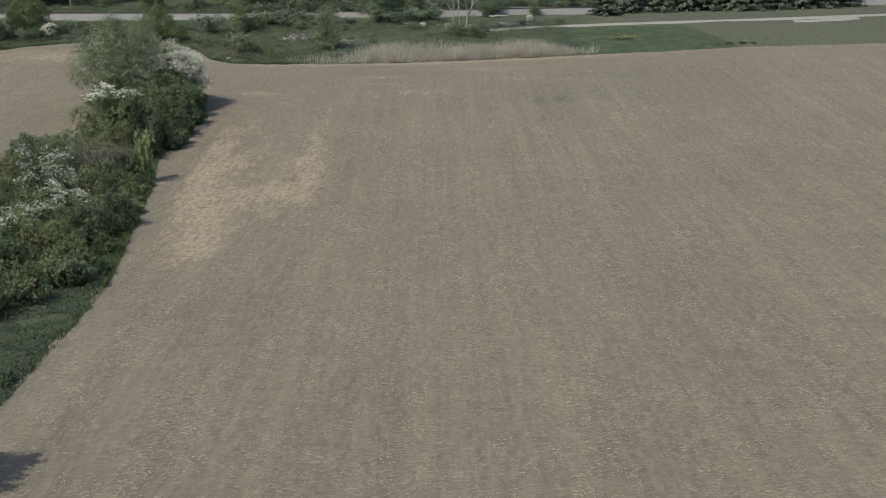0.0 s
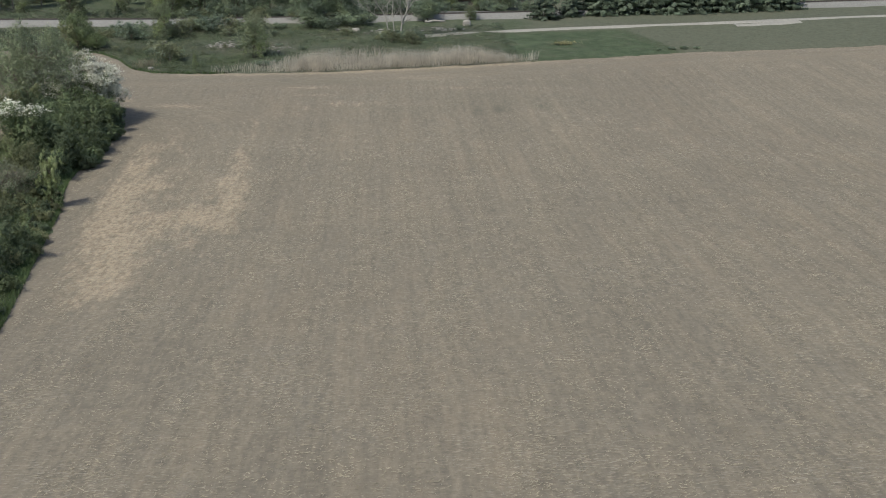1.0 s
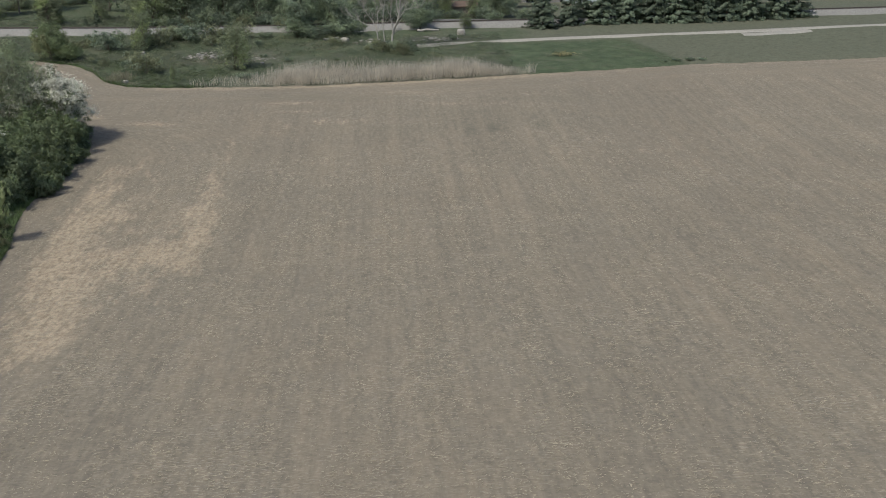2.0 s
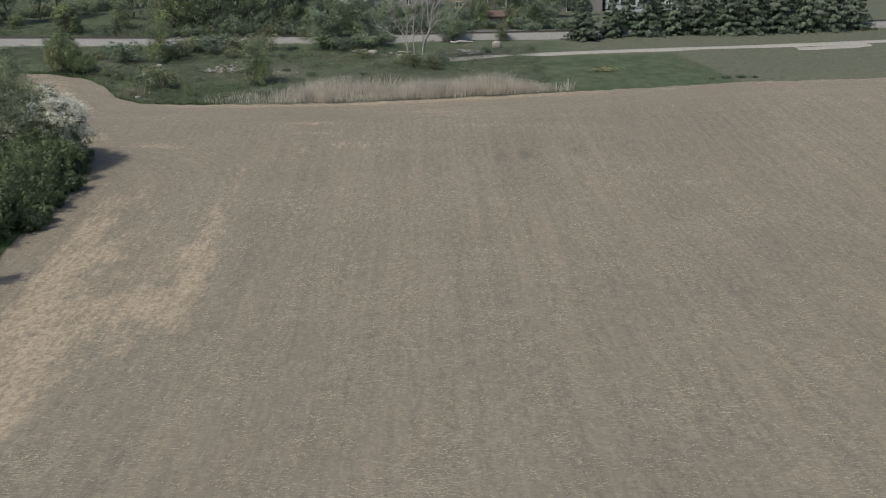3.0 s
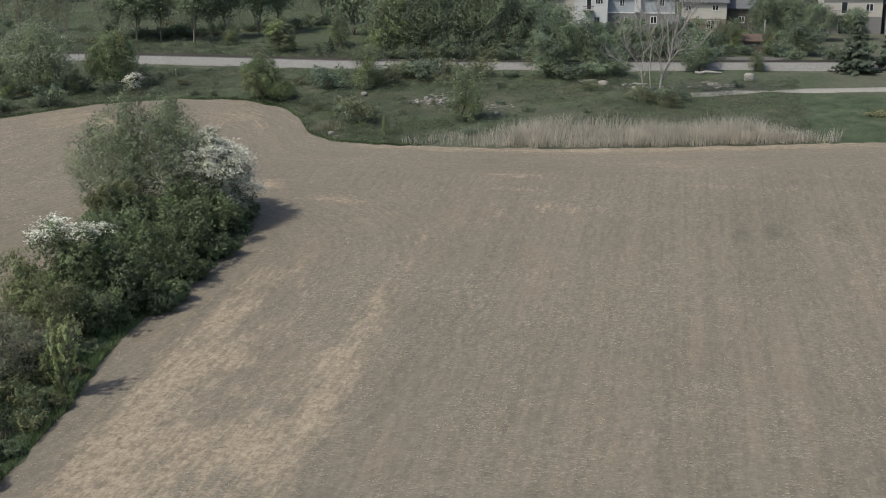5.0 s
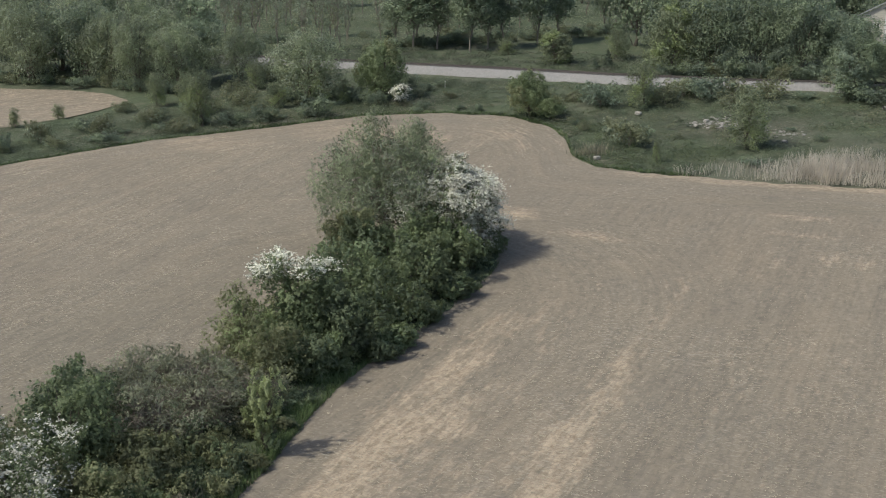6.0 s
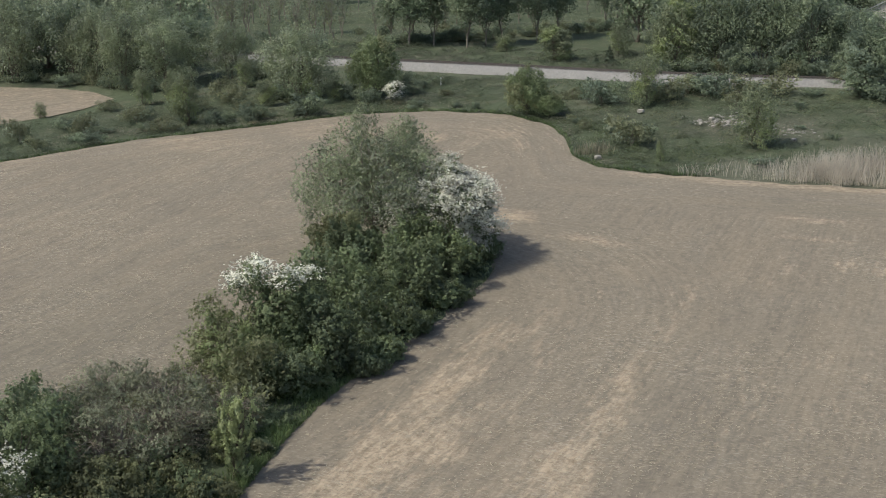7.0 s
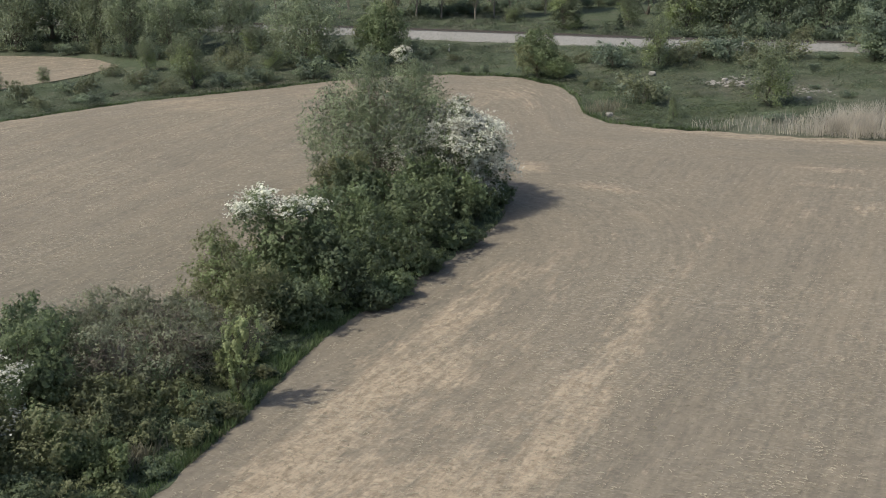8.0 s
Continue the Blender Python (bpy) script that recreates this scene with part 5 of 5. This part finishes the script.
def build_straw():
    rng = np.random.default_rng(21)
    n = 300000
    y = 38 + 165 * rng.random(n) ** 1.0
    x = rng.uniform(-1, 1, n) * (25 + 0.42 * y) + np.where(y > 105, -26, 0)
    keep = (y < edge(x) - 0.5) & ~((x > hedge_left(y)) & (x < hedge_right(y) + 0.8) & (y < 166)) & (wavy(x * 1.4, y * 0.25, 0.8) + rng.normal(size=n) * 0.5 > -0.2) & (rng.random(n) < 1 - 0.8 * smooth(138, 172, y + 0.5 * wavy(x, y, 0.12) * 20) * smooth(-52, -36, x)) & (rng.random(n) < 1 - 0.7 * smooth(-12, 0, y - edge(x)))
    x, y = x[keep], y[keep]
    # coarser pieces left by the hedge's far side and round the pale patch
    u, v = rng.uniform(-118, -45, 34000), rng.uniform(112, 205, 34000)
    near = (v < edge(u) - 2) & (wavy(u, v, 0.35) + 0.6 * wavy(u * 0.4, v * 1.6, 0.5) + rng.normal(size=len(u)) * 0.4 > 0)
    p, q = rng.normal(-6, 14, 5000), rng.normal(118, 16, 5000)
    off = (p > hedge_right(q) + 2.5) & (wavy(p, q, 0.4, 2) + rng.normal(size=len(p)) * 0.4 > 0)
    coarse = int(near.sum() + off.sum())
    x, y = np.concatenate([x, u[near], p[off]]), np.concatenate([y, v[near], q[off]])
    n = len(x)
    a = rng.normal(size=n) * 0.75
    big = np.where(rng.random(n) < 0.16, 1.5, 0.9)
    L, w = big * (0.05 + 0.11 * rng.random(n) ** 1.6), big * rng.uniform(0.010, 0.026, n)
    rank = np.where(np.arange(coarse) < near.sum(), 1.3, 1.0)
    L[-coarse:], w[-coarse:] = rng.uniform(0.06, 0.19, coarse) * rank, rng.uniform(0.014, 0.030, coarse) * rank
    z = land(x, y) + 0.05
    t = rng.normal(size=n) * 0.02
    c, s = np.cos(a), np.sin(a)
    V = np.stack([np.stack([x + sa * L * c - sb * w * s, y + sa * L * s + sb * w * c, z + sa * t + (sb > 0) * 0.03], -1) for sa, sb in ((-1, -1), (1, -0.4), (0.6, 1))], 1)
    tagged(new("straw", mesh_of("straw", V.reshape(-1, 3), np.arange(3 * n).reshape(n, 3), M["chaff"])), "scattered pale straw and stubble on the soil", "straw", kind="stuff")


# ---- houses behind the railway ----
H = {
    "white_siding": plain("white lap siding", (0.50, 0.505, 0.50), (0.57, 0.575, 0.57), 1.2, bump=0.2, stretch=(0.2, 0.2, 5)),
    "blue_siding": plain("pale blue-grey siding", (0.30, 0.33, 0.35), (0.38, 0.41, 0.43), 1.2, bump=0.2, stretch=(0.2, 0.2, 5)),
    "beige_siding": plain("beige siding", (0.42, 0.40, 0.35), (0.50, 0.475, 0.42), 1.2, bump=0.2, stretch=(0.2, 0.2, 5)),
    "grey_brick": plain("grey brick", (0.17, 0.165, 0.165), (0.25, 0.24, 0.238), 5, stretch=(1, 1, 3)),
    "red_brick": plain("brown brick", (0.20, 0.155, 0.13), (0.27, 0.215, 0.18), 5, stretch=(1, 1, 3)),
    "shingle": plain("dark grey shingles", (0.10, 0.103, 0.11), (0.16, 0.163, 0.17), 3, stretch=(0.5, 3, 1)),
    "blue_roof": plain("blue-grey shingles", (0.16, 0.18, 0.20), (0.22, 0.24, 0.26), 3, stretch=(0.5, 3, 1)),
    # sun glancing off the low wing's roof, painted as lighter shingles
    "sunlit_roof": plain("shingles lightened for glancing sun", (0.27, 0.28, 0.29), (0.35, 0.355, 0.36), 3, stretch=(3, 0.5, 1)),
    "rust": plain("rusty brown sheet roof", (0.095, 0.072, 0.06), (0.15, 0.108, 0.085), 2),
    "boards": plain("dark weathered boards", (0.075, 0.066, 0.058), (0.125, 0.11, 0.098), 3, stretch=(4, 4, 0.3)),
    "trim": plain("white trim paint", (0.66, 0.66, 0.64), (0.74, 0.74, 0.72), 2, bump=0.05),
}
gl = Nodes("dark window glass")
H["glass"] = gl.done(gl.mix(gl.noise(0.8, 2), (0.02, 0.024, 0.028), (0.05, 0.055, 0.06)), 0.08, 0, 0.6)


def boxes(name, material, parent, *spans, label=""):
    """One part made of boxes, each x0, x1, y0, y1, z0, z1."""
    V, Fc = [], []
    for x0, x1, y0, y1, z0, z1 in spans:
        o = len(V)
        V += [(x, y, z) for z in (z0, z1) for x, y in ((x0, y0), (x1, y0), (x1, y1), (x0, y1))]
        Fc += [(o, o + 3, o + 2, o + 1), (o + 4, o + 5, o + 6, o + 7), (o, o + 1, o + 5, o + 4), (o + 1, o + 2, o + 6, o + 5), (o + 2, o + 3, o + 7, o + 6), (o + 3, o, o + 4, o + 7)]
    return part(name, mesh_of(name, V, Fc, H[material]), parent, label)


def welded(name, spans, material):
    """Boxes that share whole sides, joined into one solid without inner faces."""
    at, V, faces = {}, [], {}
    for x0, x1, y0, y1, z0, z1 in spans:
        i = []
        for p in [(x, y, z) for z in (z0, z1) for x, y in ((x0, y0), (x1, y0), (x1, y1), (x0, y1))]:
            key = tuple(round(c, 3) for c in p)
            if key not in at:
                at[key] = len(V)
                V.append(p)
            i.append(at[key])
        for f in ((0, 3, 2, 1), (4, 5, 6, 7), (0, 1, 5, 4), (1, 2, 6, 5), (2, 3, 7, 6), (3, 0, 4, 7)):
            f = tuple(i[k] for k in f)
            faces.setdefault(tuple(sorted(f)), []).append(f)
    return mesh_of(name, V, [f[0] for f in faces.values() if len(f) == 1], material)


def front(material, parent, x0, x1, y, z0, z1, holes=(), label=""):
    """A wall 0.3 thick facing -y with window openings through it, and a window set into each."""
    xs = sorted({x0, x1, *[h[0] for h in holes], *[h[1] for h in holes]})
    zs = sorted({z0, z1, *[h[2] for h in holes], *[h[3] for h in holes]})
    spans = []
    for a, b in zip(xs, xs[1:]):
        for c, d in zip(zs, zs[1:]):
            if not any(h[0] <= a and b <= h[1] and h[2] <= c and d <= h[3] for h in holes):
                spans.append((a, b, y, y + 0.3, c, d))
    part("wall", welded("wall", spans, H[material]), parent, label)
    for a, b, c, d, bars in holes:
        w = 0.09
        spans = [(a, b, y - 0.05, y + 0.1, c, c + w), (a, b, y - 0.05, y + 0.1, d - w, d), (a, a + w, y - 0.05, y + 0.1, c + w, d - w), (b - w, b, y - 0.05, y + 0.1, c + w, d - w)]
        spans += [(a + (b - a) * k / bars - w / 2, a + (b - a) * k / bars + w / 2, y - 0.04, y + 0.09, c + w, d - w) for k in range(1, bars)]
        win = boxes("window", "trim", parent, *spans, label="white window frame")
        boxes("pane", "glass", win, (a + w, b - w, y + 0.1, y + 0.13, c + w, d - w))


def gable_roof(parent, x0, x1, y0, y1, z, rise, along, material, over=0.45):
    """Two sloping slabs with eaves; the ridge runs along x or y."""
    V, Fc = [], []
    x0, x1, y0, y1 = x0 - over, x1 + over, y0 - over, y1 + over
    if along == "x":
        m = (y0 + y1) / 2
        rows = [[(x, y0, z), (x, m, z + rise), (x, y1, z)] for x in (x0, x1)]
    else:
        m = (x0 + x1) / 2
        rows = [[(x0, y, z), (m, y, z + rise), (x1, y, z)] for y in (y0, y1)]
    for lift in (0, 0.2):
        for r in rows:
            V += [(p[0], p[1], p[2] + lift) for p in r]
    for a, b in ((0, 1), (1, 2)):
        Fc += [(6 + a, 6 + b, 9 + b, 9 + a), (a, 3 + a, 3 + b, b), (a, b, 6 + b, 6 + a), (3 + a, 9 + a, 9 + b, 3 + b)]
    Fc += [(0, 6, 9, 3), (2, 5, 11, 8)]
    part("roof", mesh_of("roof", V, Fc, H[material]), parent)


def gable_wall(parent, x0, x1, y, z, rise, material):
    m = (x0 + x1) / 2
    V = [(x0, y, z), (x1, y, z), (m, y, z + rise), (x0, y + 0.3, z), (x1, y + 0.3, z), (m, y + 0.3, z + rise)]
    bm = bmesh.new()
    v = [bm.verts.new(p) for p in V]
    for f in ((0, 1, 2), (5, 4, 3), (0, 3, 4, 1), (1, 4, 5, 2), (2, 5, 3, 0)):
        bm.faces.new([v[k] for k in f])
    me = bpy.data.meshes.new("gable")
    bm.to_mesh(me)
    bm.free()
    me.materials.append(H[material])
    part("gable", me, parent)


def shell(parent, x0, x1, y0, y1, z0, z1, material):
    """Side and back walls behind a front."""
    boxes("side_wall", material, parent, (x0, x0 + 0.3, y0 + 0.3, y1, z0, z1))
    boxes("side_wall", material, parent, (x1 - 0.3, x1, y0 + 0.3, y1, z0, z1))
    boxes("back_wall", material, parent, (x0 + 0.3, x1 - 0.3, y1 - 0.3, y1, z0, z1))


def build_houses():
    a = tagged(new("house"), "two-storey house of grey brick and pale siding", "house")
    g = 11.7
    front("grey_brick", a, -6.8, 6.0, 294, g, 15.3, ((-0.4, 0.5, 12.3, 14.5, 1), (1.4, 2.6, 13.4, 14.8, 2), (-3.6, -3.0, 13.6, 14.6, 1)), "grey brick lower storey")
    front("blue_siding", a, -6.8, 6.0, 294.05, 15.5, 18.4, ((-4.6, -3.6, 16.6, 18.0, 2), (3.0, 4.0, 16.6, 18.0, 2)), "pale blue-grey upper storey")
    boxes("band", "trim", a, (-6.85, 6.05, 293.9, 294.35, 15.3, 15.5), label="white trim band")
    boxes("bay", "white_siding", a, (-1.7, -0.5, 293.2, 294, 15.6, 18.3))
    shell(a, -6.8, 6.0, 294, 304, g, 18.4, "blue_siding")
    gable_roof(a, -6.8, 6.0, 294, 304, 18.4, 3.0, "x", "blue_roof")
    front("white_siding", a, -13.2, -6.8, 292.6, g, 18.2, ((-9.2, -7.7, 17.0, 18.0, 3), (-10.9, -9.9, 15.9, 18.0, 1), (-9.4, -8.2, 13.2, 14.6, 2)), "white gabled wing")
    gable_wall(a, -13.2, -6.8, 292.6, 18.2, 2.6, "white_siding")
    shell(a, -13.2, -6.8, 292.6, 301, g, 18.2, "white_siding")
    gable_roof(a, -13.2, -6.8, 292.6, 301, 18.2, 2.75, "y", "blue_roof")
    bal = boxes("balcony", "boards", a, (-11.4, -9.4, 291.4, 292.55, 15.6, 15.8), label="small dark balcony")
    boxes("railing", "boards", bal, (-11.4, -9.4, 291.4, 291.46, 16.6, 16.7), *[(-11.4 + 0.25 * k, -11.36 + 0.25 * k, 291.41, 291.45, 15.8, 16.6) for k in range(9)])
    front("beige_siding", a, -18.8, -13.2, 294.5, g, 16.2, ((-15.2, -14.2, 14.4, 15.8, 2),), "low beige wing")
    shell(a, -18.8, -13.2, 294.5, 303, g, 16.2, "beige_siding")
    gable_wall(a, -18.8, -8.2, 294.5, 16.2, 2.9, "beige_siding")
    gable_roof(a, -18.8, -8.2, 294.5, 303, 16.2, 3.05, "y", "sunlit_roof")
    b = tagged(new("house"), "two-storey house of brown brick and beige siding under a dark roof", "house")
    front("red_brick", b, 7.2, 15.7, 293, 11.6, 14.5, ((12.1, 14.3, 12.0, 14.2, 3), (8.4, 9.4, 12.9, 14.0, 2)), "brown brick lower storey")
    front("beige_siding", b, 7.2, 15.7, 293.04, 14.5, 17.4, ((8.0, 9.1, 15.9, 17.0, 2), (13.0, 14.2, 16.0, 17.1, 2)), "beige upper storey")
    shell(b, 7.2, 15.7, 293, 303, 11.6, 17.4, "beige_siding")
    gable_roof(b, 7.2, 15.7, 293, 303, 17.4, 3.4, "x", "shingle")
    # the trees' shade on this wing is given by dark board walls
    front("boards", b, 15.7, 21.6, 296, 11.6, 16.2, ((18.0, 19.2, 13.6, 14.8, 2),), "set-back wing, dark boards standing in for tree shade")
    shell(b, 15.7, 21.6, 296, 304, 11.6, 16.2, "boards")
    gable_roof(b, 15.7, 21.6, 296, 304, 16.2, 2.8, "x", "shingle")
    c = tagged(new("house"), "beige sided house with a raised deck", "house")
    front("grey_brick", c, 33.4, 44.0, 294, 11.6, 15.2, ((36.2, 39.6, 11.9, 14.6, 3),), "grey brick lower storey")
    front("beige_siding", c, 33.4, 44.0, 294.04, 15.2, 18.6, ((36.6, 37.8, 15.7, 17.9, 1), (41.0, 42.4, 16.2, 17.6, 2)), "beige upper storey")
    shell(c, 33.4, 44.0, 294, 304, 11.6, 18.6, "beige_siding")
    gable_roof(c, 33.4, 44.0, 294, 304, 18.6, 3.0, "x", "shingle")
    deck = boxes("deck", "boards", c, (34.6, 39.2, 291.6, 293.9, 15.1, 15.35), label="dark raised timber deck")
    boxes("railing", "boards", deck, (34.6, 39.2, 291.6, 291.68, 16.3, 16.4), *[(34.6 + 0.3 * k, 34.65 + 0.3 * k, 291.6, 291.66, 15.35, 16.3) for k in range(16)])
    for x in (34.7, 38.9):
        boxes("post", "boards", deck, (x, x + 0.18, 291.65, 291.83, 11.4, 15.1))
    d = tagged(new("house"), "pale grey house with a tall arched window", "house")
    front("blue_siding", d, 44.8, 52.4, 291, 11.4, 17.6, ((47.4, 50.8, 13.3, 16.1, 3), (51.2, 51.9, 14.0, 16.0, 1)), "pale grey front")
    gable_wall(d, 44.8, 52.4, 291, 17.6, 2.8, "blue_siding")
    shell(d, 44.8, 52.4, 291, 301, 11.4, 17.6, "blue_siding")
    gable_roof(d, 44.8, 52.4, 291, 301, 17.6, 2.95, "y", "shingle")
    V, Fc = [], []
    arc = [Vector((49.1 - 1.66 * math.cos(math.pi * k / 12), 290.94, 16.1 + 1.3 * math.sin(math.pi * k / 12))) for k in range(13)]
    tube(V, Fc, arc, [0.07] * 13, 6)
    arch = part("window", mesh_of("window", V, Fc, H["trim"]), d, "arched white window head")
    V = [(49.1, 290.97, 16.1)] + [(p.x, 290.97, p.z) for p in arc]
    part("pane", mesh_of("pane", V, [(0, k, k + 1) for k in range(1, 13)], H["glass"]), arch)
    front("blue_siding", d, 52.4, 60.5, 292.4, 11.4, 15.2, ((54.0, 55.6, 12.8, 14.4, 2), (57.4, 58.6, 12.8, 14.4, 2)), "pale grey side wing")
    shell(d, 52.4, 60.5, 292.4, 301, 11.4, 15.2, "blue_siding")
    gable_roof(d, 52.4, 60.5, 292.4, 301, 15.2, 2.8, "x", "shingle")
    s = tagged(new("shed"), "small dark board shed with a rusty roof", "shed")
    z = float(land(20, 264)) - 0.1
    front("boards", s, 17.4, 22.6, 264, z, z + 2.1)
    shell(s, 17.4, 22.6, 264, 267.5, z, z + 2.1, "boards")
    gable_roof(s, 17.4, 22.6, 264, 267.5, z + 2.1, 1.0, "x", "rust", 0.3)
    V, Fc = [], []
    tube(V, Fc, [Vector((21.2, 266.2, z + 2.6)), Vector((21.2, 266.2, z + 5.6))], [0.1, 0.1], 8)
    part("flue", mesh_of("flue", V, Fc, H["beige_siding"], False), s, "pale metal flue pipe")
    p = tagged(new("gazebo"), "open garden gazebo with a dark hipped roof", "gazebo")
    z = float(land(6.5, 286))
    for x in (4.4, 8.4):
        for y in (284.2, 287.6):
            boxes("post", "boards", p, (x, x + 0.18, y, y + 0.18, z - 0.2, z + 2.4))
    V = [(3.8, 283.6, z + 2.4), (9.2, 283.6, z + 2.4), (9.2, 288.4, z + 2.4), (3.8, 288.4, z + 2.4), (5.8, 286, z + 3.9), (7.2, 286, z + 3.9)]
    bm = bmesh.new()
    v = [bm.verts.new(q) for q in V]
    for f in ((0, 1, 5, 4), (1, 2, 5), (2, 3, 4, 5), (3, 0, 4), (3, 2, 1, 0)):
        bm.faces.new([v[k] for k in f])
    me = bpy.data.meshes.new("roof")
    bm.to_mesh(me)
    bm.free()
    me.materials.append(H["shingle"])
    part("roof", me, p)
    w = tagged(new("low_wall"), "low grey wall beyond the railway", "wall")
    z = float(land(18, 256))
    boxes("wall", "grey_brick", w, (12.6, 24.5, 256, 256.35, z - 0.3, z + 0.5))
    m = tagged(new("marker_post"), "short white marker post in the grass", "post")
    z = float(land(-69.6, 231.5))
    boxes("post", "trim", m, (-69.65, -69.54, 231.42, 231.54, z - 0.2, z + 0.85))



build_hedge()
build_far_trees()
build_dead_tree()
build_railway()
build_houses()
build_reeds()
build_grass()
build_scrub()
build_rubble()
build_straw()
